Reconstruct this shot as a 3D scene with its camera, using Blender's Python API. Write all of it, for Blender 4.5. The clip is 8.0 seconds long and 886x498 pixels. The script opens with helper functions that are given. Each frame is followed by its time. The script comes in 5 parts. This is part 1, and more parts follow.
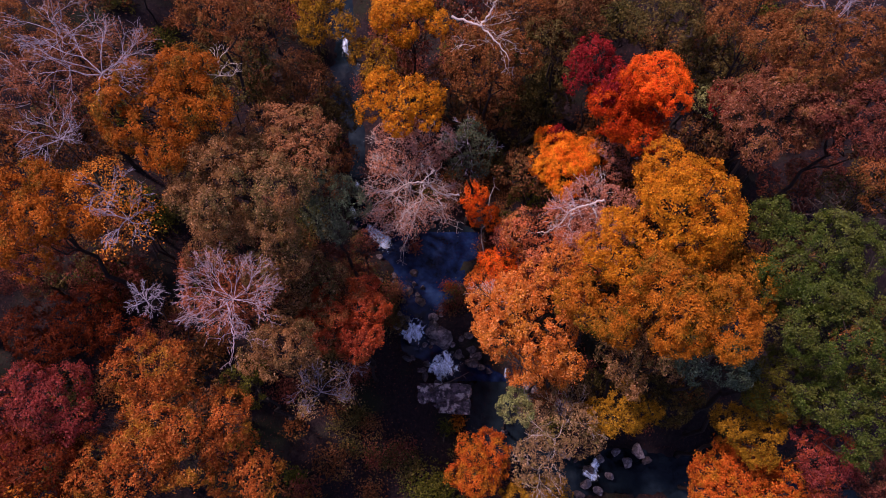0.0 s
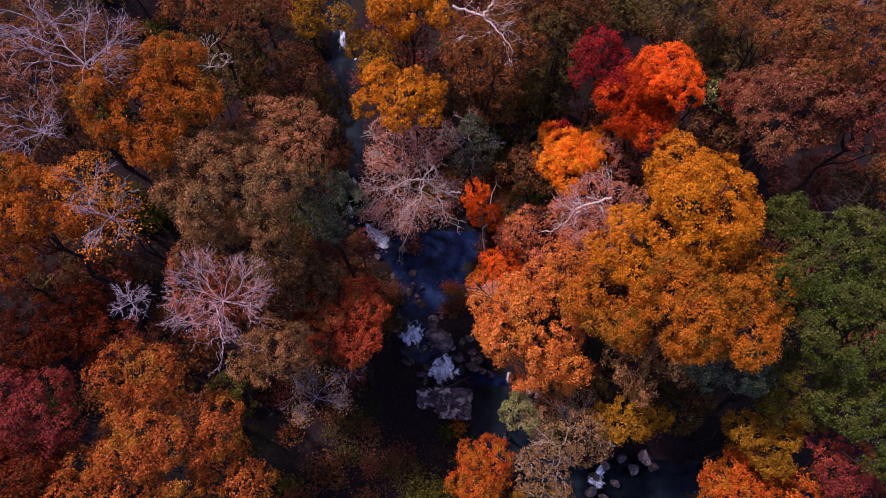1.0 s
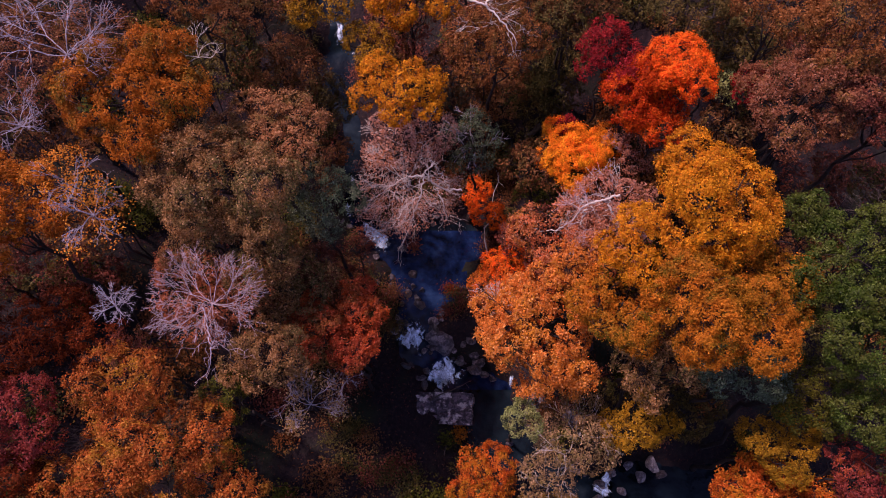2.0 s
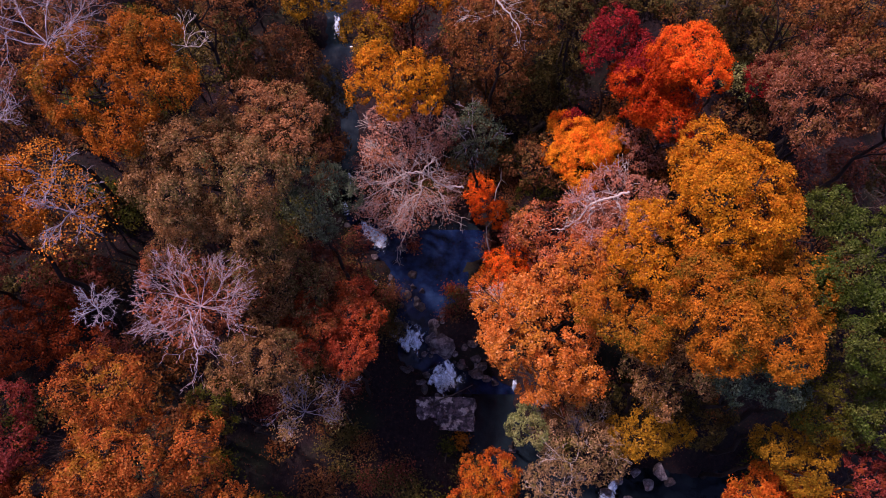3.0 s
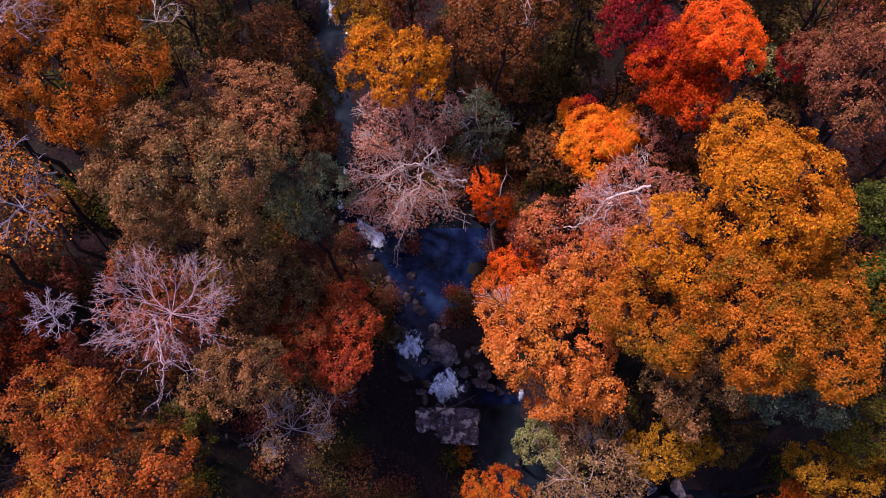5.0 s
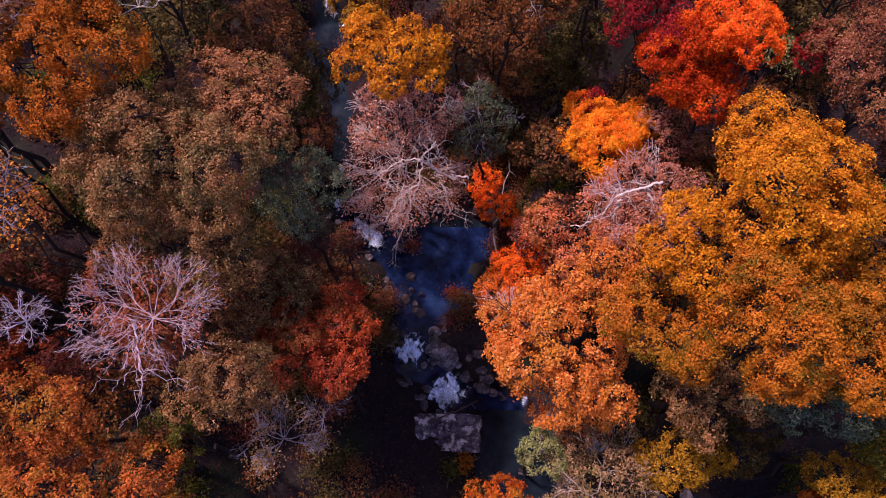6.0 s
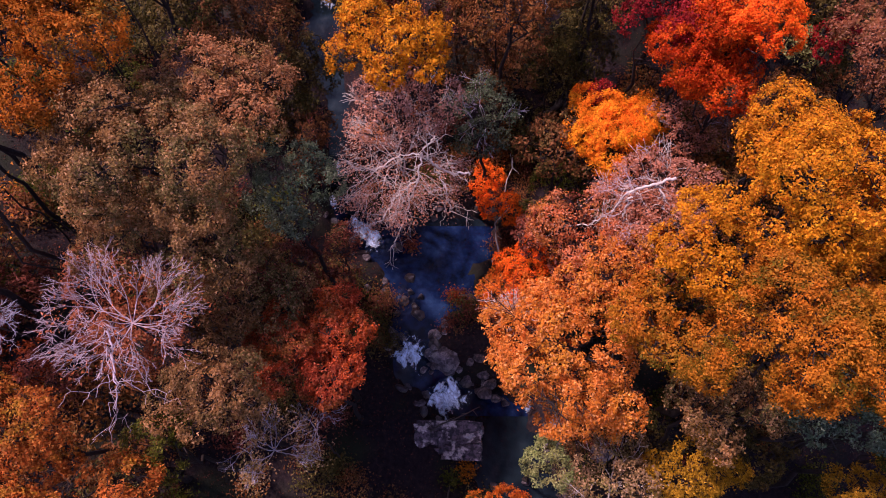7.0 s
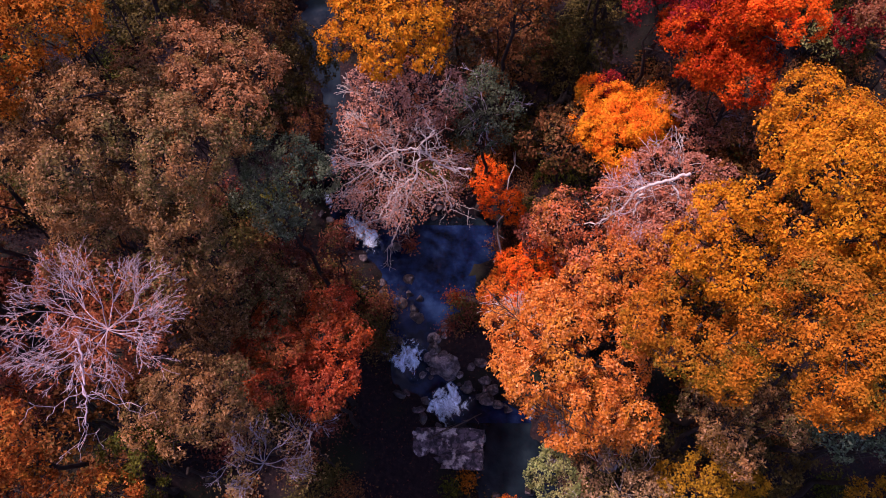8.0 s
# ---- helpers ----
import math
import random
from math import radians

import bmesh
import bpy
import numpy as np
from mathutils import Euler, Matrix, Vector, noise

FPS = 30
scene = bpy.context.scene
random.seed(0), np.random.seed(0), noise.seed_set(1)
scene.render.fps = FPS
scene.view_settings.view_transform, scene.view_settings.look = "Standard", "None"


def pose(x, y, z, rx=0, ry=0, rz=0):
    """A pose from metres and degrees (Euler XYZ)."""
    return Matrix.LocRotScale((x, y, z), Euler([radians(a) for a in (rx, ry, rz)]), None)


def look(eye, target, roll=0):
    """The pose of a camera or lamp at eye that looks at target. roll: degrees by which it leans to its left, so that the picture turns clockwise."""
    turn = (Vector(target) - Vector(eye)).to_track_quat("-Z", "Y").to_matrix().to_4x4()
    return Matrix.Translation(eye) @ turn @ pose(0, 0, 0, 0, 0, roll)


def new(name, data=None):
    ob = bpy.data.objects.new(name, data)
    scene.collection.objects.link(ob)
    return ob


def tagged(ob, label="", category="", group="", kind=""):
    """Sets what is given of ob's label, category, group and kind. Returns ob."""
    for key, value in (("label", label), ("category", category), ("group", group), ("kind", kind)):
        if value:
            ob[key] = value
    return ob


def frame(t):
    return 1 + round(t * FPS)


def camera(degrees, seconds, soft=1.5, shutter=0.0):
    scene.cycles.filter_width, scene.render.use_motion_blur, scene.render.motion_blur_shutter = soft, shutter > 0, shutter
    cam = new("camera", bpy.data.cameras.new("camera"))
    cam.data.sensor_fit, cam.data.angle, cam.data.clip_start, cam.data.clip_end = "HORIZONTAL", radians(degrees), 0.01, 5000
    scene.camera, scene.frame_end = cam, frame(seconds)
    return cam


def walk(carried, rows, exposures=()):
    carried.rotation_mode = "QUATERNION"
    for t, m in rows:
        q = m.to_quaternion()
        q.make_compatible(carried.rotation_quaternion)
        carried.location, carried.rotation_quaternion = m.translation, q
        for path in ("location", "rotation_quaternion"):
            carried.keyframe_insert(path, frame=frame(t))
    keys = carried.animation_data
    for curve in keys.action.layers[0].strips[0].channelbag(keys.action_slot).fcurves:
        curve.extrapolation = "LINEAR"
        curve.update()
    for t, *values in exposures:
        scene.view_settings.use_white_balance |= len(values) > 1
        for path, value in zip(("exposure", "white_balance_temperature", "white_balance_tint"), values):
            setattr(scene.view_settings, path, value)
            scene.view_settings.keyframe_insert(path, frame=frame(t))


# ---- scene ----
# the camera sinks towards the ravine along its line of sight
cam = camera(70, 8.0, soft=1.0)
PATH = [
    (0, (0.175, -11.725, 38.016), (0.178, -3.270, 19.891), 0.01),
    (1, (0.122, -11.246, 36.923), (0.146, -2.781, 18.803), 0.14),
    (2, (0.087, -10.754, 35.834), (0.115, -2.287, 17.714), 0.16),
    (3, (0.068, -10.251, 34.746), (0.086, -1.790, 16.624), 0.11),
    (4, (0.061, -9.741, 33.661), (0.061, -1.288, 15.535), 0.00),
    (5, (0.062, -9.225, 32.577), (0.041, -0.784, 14.446), -0.13),
    (6, (0.067, -8.707, 31.494), (0.027, -0.278, 13.357), -0.25),
    (7, (0.072, -8.189, 30.412), (0.021, 0.231, 12.271), -0.34),
    (8, (0.074, -7.673, 29.331), (0.024, 0.741, 11.187), -0.36),
]
walk(cam, [(t, look(eye, target, roll)) for t, eye, target, roll in PATH], [(0, 0.4, 6020, 53), (4, 0.58, 6020, 53), (8, 0.83, 6020, 53)])

# light: soft sun from the west over the ravine, under a blue sky
SUN_EL, SUN_AZ = 61.0, -64.0
world = bpy.data.worlds.new("sky")
scene.world = world
world.use_nodes = True
wn = world.node_tree.nodes
sky = wn.new("ShaderNodeTexSky")
sky.sky_type, sky.sun_disc = "NISHITA", False
sky.sun_elevation, sky.sun_rotation = radians(SUN_EL), radians(SUN_AZ)
world.node_tree.links.new(sky.outputs[0], wn["Background"].inputs[0])
wn["Background"].inputs[1].default_value = 0.12
sun_data = bpy.data.lights.new("sun", "SUN")
sun_data.energy, sun_data.angle, sun_data.color = 4.1, radians(5), (1.0, 0.85, 0.68)
sun = new("sun", sun_data)
toward = Vector((math.sin(radians(SUN_AZ)) * math.cos(radians(SUN_EL)), math.cos(radians(SUN_AZ)) * math.cos(radians(SUN_EL)), math.sin(radians(SUN_EL))))
sun.matrix_world = look(toward * 200, (0, 0, 0))


# ---- materials ----
MATS = {}


def blank(name):
    m = bpy.data.materials.new(name)
    m.use_nodes = True
    t = m.node_tree
    b = t.nodes["Principled BSDF"]
    MATS[name] = m
    return m, t, t.nodes, t.links, b


def noise_node(t, scale, detail=4.0, coord="Object", rough=0.55):
    c = t.nodes.new("ShaderNodeTexCoord")
    n = t.nodes.new("ShaderNodeTexNoise")
    n.inputs["Scale"].default_value, n.inputs["Detail"].default_value, n.inputs["Roughness"].default_value = scale, detail, rough
    t.links.new(c.outputs[coord], n.inputs["Vector"])
    return n


def ramp_node(t, source, stops):
    r = t.nodes.new("ShaderNodeValToRGB")
    while len(r.color_ramp.elements) < len(stops):
        r.color_ramp.elements.new(0.5)
    for e, (p, c) in zip(r.color_ramp.elements, stops):
        e.position, e.color = p, (*c, 1)
    t.links.new(source, r.inputs[0])
    return r


def bump(t, b, source, strength, distance=0.05):
    n = t.nodes.new("ShaderNodeBump")
    n.inputs["Strength"].default_value, n.inputs["Distance"].default_value = strength, distance
    t.links.new(source, n.inputs["Height"])
    t.links.new(n.outputs[0], b.inputs["Normal"])


def mix_rgb(t, fac, a, b, kind="MIX"):
    n = t.nodes.new("ShaderNodeMix")
    n.data_type, n.blend_type = "RGBA", kind
    for value, socket in ((fac, n.inputs[0]), (a, n.inputs[6]), (b, n.inputs[7])):
        if isinstance(value, (int, float)):
            socket.default_value = value
        elif isinstance(value, tuple):
            socket.default_value = (*value, 1)
        else:
            t.links.new(value, socket)
    return n.outputs[2]


def leaf_material(name, first, second, third, gloss=0.05, thin=0.36, patch=None):
    """Leaves: two tones drift over the crown, a third, paler one turns up leaf by leaf as painted highlights, and some
    boughs have turned to another colour.
    """
    m, t, nodes, links, b = blank(name)
    drift = noise_node(t, 0.55, 3.0)
    r = ramp_node(t, drift.outputs[0], [(0.42, first), (0.58, second)])
    geo = nodes.new("ShaderNodeNewGeometry")
    pick = ramp_node(t, geo.outputs["Random Per Island"], [(0.0, (0, 0, 0)), (0.62, (0, 0, 0)), (1.0, (1, 1, 1))])
    tone = r.outputs[0]
    if patch:
        turned = ramp_node(t, noise_node(t, 0.8, 4.0, rough=0.7).outputs[0], [(0.5, (0, 0, 0)), (0.6, (1, 1, 1))])
        tone = mix_rgb(t, turned.outputs[0], tone, patch)
    col = mix_rgb(t, pick.outputs[0], tone, third)
    hsv = nodes.new("ShaderNodeHueSaturation")
    links.new(col, hsv.inputs["Color"])
    shift = nodes.new("ShaderNodeMath")
    shift.operation = "MULTIPLY"
    shift.inputs[1].default_value = 7.31
    links.new(geo.outputs["Random Per Island"], shift.inputs[0])
    frac = nodes.new("ShaderNodeMath")
    frac.operation = "FRACT"
    links.new(shift.outputs[0], frac.inputs[0])
    rng = nodes.new("ShaderNodeMapRange")
    rng.inputs["To Min"].default_value, rng.inputs["To Max"].default_value = 0.62, 1.38
    links.new(frac.outputs[0], rng.inputs[0])
    tuft = noise_node(t, 2.6, 2.0)
    lift = nodes.new("ShaderNodeMapRange")
    lift.inputs["From Min"].default_value, lift.inputs["From Max"].default_value = 0.3, 0.7
    lift.inputs["To Min"].default_value, lift.inputs["To Max"].default_value = 0.68, 1.32
    links.new(tuft.outputs[0], lift.inputs[0])
    both = nodes.new("ShaderNodeMath")
    both.operation = "MULTIPLY"
    links.new(rng.outputs[0], both.inputs[0])
    links.new(lift.outputs[0], both.inputs[1])
    links.new(both.outputs[0], hsv.inputs["Value"])
    links.new(hsv.outputs[0], b.inputs["Base Color"])
    b.inputs["Roughness"].default_value = 0.5
    b.inputs["Specular IOR Level"].default_value = gloss
    tr = nodes.new("ShaderNodeBsdfTranslucent")
    links.new(hsv.outputs[0], tr.inputs[0])
    mx = nodes.new("ShaderNodeMixShader")
    mx.inputs[0].default_value = thin
    links.new(b.outputs[0], mx.inputs[1])
    links.new(tr.outputs[0], mx.inputs[2])
    links.new(mx.outputs[0], nodes["Material Output"].inputs[0])


leaf_material("leaf_gold", (0.56, 0.205, 0.003), (0.5, 0.16, 0.003), (0.66, 0.29, 0.006), patch=(0.44, 0.13, 0.004))
leaf_material("leaf_amber", (0.64, 0.21, 0.014), (0.56, 0.16, 0.01), (0.72, 0.31, 0.04))
leaf_material("leaf_rust", (0.46, 0.13, 0.006), (0.31, 0.125, 0.006), (0.52, 0.17, 0.012), patch=(0.13, 0.085, 0.006))
leaf_material("leaf_rust2", (0.4, 0.105, 0.006), (0.3, 0.075, 0.006), (0.46, 0.15, 0.014), patch=(0.17, 0.085, 0.008))
leaf_material("leaf_orange", (0.5, 0.1, 0.007), (0.4, 0.065, 0.006), (0.58, 0.17, 0.016), patch=(0.42, 0.16, 0.008))
leaf_material("leaf_salmon", (0.61, 0.175, 0.022), (0.54, 0.15, 0.014), (0.7, 0.29, 0.085), patch=(0.52, 0.19, 0.015))
leaf_material("leaf_salmonrust", (0.41, 0.1, 0.016), (0.31, 0.07, 0.011), (0.5, 0.18, 0.035), patch=(0.31, 0.135, 0.01))
leaf_material("leaf_pink", (0.5, 0.15, 0.055), (0.46, 0.1, 0.025), (0.55, 0.25, 0.13), patch=(0.42, 0.14, 0.02))
leaf_material("leaf_pinkbrown", (0.25, 0.085, 0.036), (0.19, 0.06, 0.024), (0.34, 0.15, 0.085), patch=(0.2, 0.09, 0.025))
leaf_material("leaf_lilac", (0.46, 0.22, 0.15), (0.39, 0.165, 0.1), (0.58, 0.35, 0.27), patch=(0.42, 0.14, 0.045))
leaf_material("leaf_pinkrust", (0.38, 0.1, 0.03), (0.3, 0.08, 0.03), (0.44, 0.17, 0.08))
leaf_material("leaf_flame", (0.82, 0.24, 0.003), (0.78, 0.15, 0.002), (0.84, 0.29, 0.008), patch=(0.88, 0.36, 0.004))
leaf_material("leaf_fire", (0.84, 0.14, 0.003), (0.78, 0.1, 0.003), (0.87, 0.2, 0.008))
leaf_material("leaf_scarlet", (0.5, 0.05, 0.002), (0.38, 0.03, 0.002), (0.58, 0.085, 0.004), patch=(0.66, 0.11, 0.003))
leaf_material("leaf_crimson", (0.24, 0.016, 0.01), (0.18, 0.012, 0.012), (0.4, 0.03, 0.03))
leaf_material("leaf_brick", (0.16, 0.028, 0.0065), (0.115, 0.021, 0.006), (0.22, 0.05, 0.012))
leaf_material("leaf_ember", (0.42, 0.07, 0.011), (0.32, 0.045, 0.015), (0.52, 0.13, 0.055), patch=(0.24, 0.085, 0.02))
leaf_material("leaf_rose", (0.38, 0.145, 0.085), (0.34, 0.11, 0.05), (0.48, 0.25, 0.17))
leaf_material("leaf_magenta", (0.2295, 0.034, 0.0238), (0.17, 0.0289, 0.017), (0.323, 0.0723, 0.0595), patch=(0.27, 0.055, 0.012))
leaf_material("leaf_maroon", (0.161, 0.0414, 0.023), (0.115, 0.0299, 0.0184), (0.2645, 0.0862, 0.0517), patch=(0.12, 0.06, 0.02))
leaf_material("leaf_russet", (0.22, 0.07, 0.018), (0.16, 0.056, 0.012), (0.32, 0.125, 0.04), patch=(0.13, 0.075, 0.016))
leaf_material("leaf_brown", (0.155, 0.058, 0.019), (0.115, 0.043, 0.014), (0.24, 0.1, 0.038), patch=(0.14, 0.085, 0.024))
# litter tones darkened: the shade of the forest floor is put into the colour
leaf_material("leaf_shadebrown", (0.055, 0.024, 0.014), (0.036, 0.017, 0.012), (0.11, 0.05, 0.028))
leaf_material("leaf_shadered", (0.06, 0.019, 0.014), (0.04, 0.014, 0.012), (0.12, 0.04, 0.028))
leaf_material("leaf_tan", (0.3472, 0.14, 0.0504), (0.2576, 0.1008, 0.0314), (0.392, 0.2016, 0.0952), patch=(0.2, 0.12, 0.03))
leaf_material("leaf_olivebrown", (0.13, 0.1, 0.03), (0.2, 0.1, 0.031), (0.414, 0.2185, 0.1035), patch=(0.3, 0.135, 0.042))
leaf_material("leaf_greybrown", (0.3, 0.165, 0.075), (0.22, 0.13, 0.05), (0.44, 0.27, 0.15), patch=(0.18, 0.135, 0.035))
leaf_material("leaf_oldgold", (0.34, 0.165, 0.006), (0.24, 0.12, 0.006), (0.46, 0.22, 0.012))
leaf_material("leaf_olive", (0.065, 0.058, 0.014), (0.085, 0.052, 0.014), (0.16, 0.115, 0.034))
leaf_material("leaf_olivegreen", (0.054, 0.064, 0.006), (0.066, 0.056, 0.006), (0.13, 0.115, 0.018))
leaf_material("leaf_green", (0.03, 0.053, 0.004), (0.044, 0.054, 0.004), (0.105, 0.13, 0.026), 0.1, 0.2, patch=(0.065, 0.07, 0.01))
leaf_material("leaf_bluegreen", (0.055, 0.085, 0.042), (0.06, 0.085, 0.035), (0.13, 0.16, 0.1), 0.25, 0.2)
leaf_material("leaf_greygreen", (0.07, 0.1, 0.05), (0.085, 0.1, 0.05), (0.16, 0.18, 0.12))
leaf_material("leaf_palegreen", (0.2, 0.24, 0.07), (0.2, 0.18, 0.055), (0.34, 0.34, 0.13))


def bark_material(name, light, dark, rough=0.85):
    m, t, nodes, links, b = blank(name)
    n = noise_node(t, 9.0, 6.0)
    big = noise_node(t, 1.3, 3.0)
    r = ramp_node(t, n.outputs[0], [(0.35, dark), (0.62, light)])
    col = mix_rgb(t, big.outputs[0], r.outputs[0], tuple(0.55 * c for c in light))
    links.new(col, b.inputs["Base Color"])
    b.inputs["Roughness"].default_value = rough
    b.inputs["Specular IOR Level"].default_value = 0.15
    bump(t, b, n.outputs[0], 0.6, 0.03)


bark_material("bark_dark", (0.046, 0.033, 0.028), (0.018, 0.013, 0.012))
bark_material("bark_pale", (0.68, 0.58, 0.5), (0.36, 0.28, 0.25))
bark_material("bark_lilac", (0.46, 0.4, 0.45), (0.26, 0.215, 0.25))
bark_material("bark_pink", (0.56, 0.42, 0.43), (0.32, 0.22, 0.235))
bark_material("bark_log", (0.1, 0.075, 0.06), (0.035, 0.026, 0.022))


def rock_material(name, light, dark, spot, rough, cover=0.55):
    m, t, nodes, links, b = blank(name)
    n = noise_node(t, 4.2, 8.0, rough=0.7)
    fine = noise_node(t, 13.0, 8.0, rough=0.7)
    r = ramp_node(t, n.outputs[0], [(0.45, dark), (0.55, light)])
    # spots by noise; on the slab the pale ones paint its lit patches
    spot_mask = ramp_node(t, noise_node(t, 1.9, 5.0).outputs[0], [(cover, (0, 0, 0)), (cover + 0.06, (1, 1, 1))])
    col = mix_rgb(t, spot_mask.outputs[0], r.outputs[0], spot)
    grain = ramp_node(t, fine.outputs[0], [(0.36, (0.3, 0.3, 0.3)), (0.62, (1, 1, 1))])
    links.new(mix_rgb(t, 0.8, col, grain.outputs[0], "MULTIPLY"), b.inputs["Base Color"])
    b.inputs["Roughness"].default_value = rough
    bump(t, b, fine.outputs[0], 0.5, 0.05)


rock_material("rock_pale", (0.25, 0.205, 0.21), (0.085, 0.066, 0.074), (0.34, 0.29, 0.27), 0.8)
rock_material("rock_slab", (0.15, 0.1, 0.115), (0.022, 0.013, 0.018), (0.6, 0.5, 0.45), 0.75, 0.53)
rock_material("rock_grey", (0.12, 0.085, 0.09), (0.03, 0.022, 0.026), (0.2, 0.155, 0.15), 0.8)
rock_material("rock_wet", (0.09, 0.066, 0.066), (0.025, 0.02, 0.022), (0.1, 0.08, 0.06), 0.45)

m, t, nodes, links, b = blank("soil")
n1, n2, n3 = noise_node(t, 0.35, 4.0), noise_node(t, 5.0, 8.0, rough=0.7), noise_node(t, 40.0, 4.0)
# tones set below real soil to stand for the shade under the trees
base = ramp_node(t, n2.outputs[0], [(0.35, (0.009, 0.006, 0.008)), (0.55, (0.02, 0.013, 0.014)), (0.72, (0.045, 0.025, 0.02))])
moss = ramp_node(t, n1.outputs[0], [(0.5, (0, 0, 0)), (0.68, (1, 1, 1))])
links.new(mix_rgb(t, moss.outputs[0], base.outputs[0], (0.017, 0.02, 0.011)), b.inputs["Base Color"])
b.inputs["Roughness"].default_value = 0.95
b.inputs["Specular IOR Level"].default_value = 0.1
bump(t, b, n3.outputs[0], 0.7, 0.06)

m, t, nodes, links, b = blank("stream_water")
n1 = noise_node(t, 3.5, 5.0)
n2 = noise_node(t, 0.7, 5.0, rough=0.65)
# noise tones, not depth: blue of the mirrored sky is put into the colour
depth = ramp_node(t, n2.outputs[0], [(0.4, (0.001, 0.0025, 0.009)), (0.54, (0.004, 0.011, 0.04)), (0.7, (0.014, 0.034, 0.085))])
links.new(depth.outputs[0], b.inputs["Base Color"])
b.inputs["Roughness"].default_value = 0.1
b.inputs["IOR"].default_value = 1.33
b.inputs["Specular IOR Level"].default_value = 0.3
bump(t, b, n1.outputs[0], 0.3, 0.08)

m, t, nodes, links, b = blank("pool_water")
n1 = noise_node(t, 3.5, 5.0)
# noise tones, not depth: a duller copy without the painted sky blue
depth = ramp_node(t, noise_node(t, 0.6, 4.0).outputs[0], [(0.4, (0.002, 0.0035, 0.006)), (0.6, (0.008, 0.015, 0.02)), (0.75, (0.02, 0.032, 0.037))])
links.new(depth.outputs[0], b.inputs["Base Color"])
b.inputs["Roughness"].default_value = 0.1
b.inputs["IOR"].default_value = 1.33
b.inputs["Specular IOR Level"].default_value = 0.3
bump(t, b, n1.outputs[0], 0.25, 0.08)

# white water: streaks that run with the fall and thin out to its sides
m, t, nodes, links, b = blank("white_water")
b.inputs["Base Color"].default_value = (0.74, 0.88, 1.0, 1)
b.inputs["Roughness"].default_value = 0.5
uv = nodes.new("ShaderNodeUVMap")
where = nodes.new("ShaderNodeTexCoord")
stretch = nodes.new("ShaderNodeMapping")
stretch.inputs["Scale"].default_value = (2.6, 1.9, 1.2)
links.new(where.outputs["Object"], stretch.inputs[0])
streak = nodes.new("ShaderNodeTexNoise")
streak.inputs["Scale"].default_value, streak.inputs["Detail"].default_value, streak.inputs["Roughness"].default_value, streak.inputs["Distortion"].default_value = 1.0, 9.0, 0.68, 1.2
links.new(stretch.outputs[0], streak.inputs["Vector"])
split = nodes.new("ShaderNodeSeparateXYZ")
links.new(uv.outputs[0], split.inputs[0])


def falloff(source, power):
    """One in the middle of 0 to 1, nothing at its ends."""
    chain = [("MULTIPLY_ADD", 2.0, -1.0), ("ABSOLUTE", None, None), ("POWER", power, None), ("SUBTRACT", None, None)]
    for kind, a, c in chain:
        n = nodes.new("ShaderNodeMath")
        n.operation = kind
        if kind == "SUBTRACT":
            n.inputs[0].default_value = 1.0
            links.new(source, n.inputs[1])
        else:
            links.new(source, n.inputs[0])
            if a is not None:
                n.inputs[1].default_value = a
            if c is not None:
                n.inputs[2].default_value = c
        source = n.outputs[0]
    return source


def times(a, c):
    n = nodes.new("ShaderNodeMath")
    n.operation = "MULTIPLY"
    links.new(a, n.inputs[0])
    links.new(c, n.inputs[1])
    return n.outputs[0]


threads = nodes.new("ShaderNodeMapRange")
threads.inputs["From Min"].default_value, threads.inputs["From Max"].default_value, threads.inputs["To Max"].default_value = 0.32, 0.68, 0.6
links.new(streak.outputs[0], threads.inputs[0])
body = nodes.new("ShaderNodeMath")
body.operation = "MULTIPLY_ADD"
links.new(times(falloff(split.outputs[0], 1.1), falloff(split.outputs[1], 2.0)), body.inputs[0])
body.inputs[1].default_value = 0.6
links.new(threads.outputs[0], body.inputs[2])
links.new(ramp_node(t, body.outputs[0], [(0.55, (0, 0, 0)), (0.95, (1, 1, 1))]).outputs[0], b.inputs["Alpha"])
bump(t, b, streak.outputs[0], 0.5, 0.1)


# ---- builders ----
def part(name, verts, faces, material, parent=None, label="", smooth=False):
    """One mesh object from arrays or lists of places and corner numbers, under a thing."""
    me = bpy.data.meshes.new(name)
    me.from_pydata(verts, [], faces)
    me.materials.append(MATS[material])
    if smooth:
        me.polygons.foreach_set("use_smooth", [True] * len(me.polygons))
    ob = new(name, me)
    if parent:
        ob.parent = parent
    if label:
        tagged(ob, label)
    return ob


def leaves_mesh(name, corners, material, parent=None):
    """A mesh of loose leaves or flakes with k corners each; corners has the shape (n, k, 3)."""
    n, k = corners.shape[:2]
    me = bpy.data.meshes.new(name)
    me.vertices.add(k * n)
    me.vertices.foreach_set("co", np.ascontiguousarray(corners, dtype=np.float32).ravel())
    me.loops.add(k * n)
    me.loops.foreach_set("vertex_index", np.arange(k * n, dtype=np.int32))
    me.polygons.add(n)
    me.polygons.foreach_set("loop_start", np.arange(0, k * n, k, dtype=np.int32))
    me.update(calc_edges=True)
    me.materials.append(MATS[material])
    ob = new(name, me)
    if parent:
        ob.parent = parent
    return ob


def unit(v):
    return v / (np.linalg.norm(v, axis=-1, keepdims=True) + 1e-9)


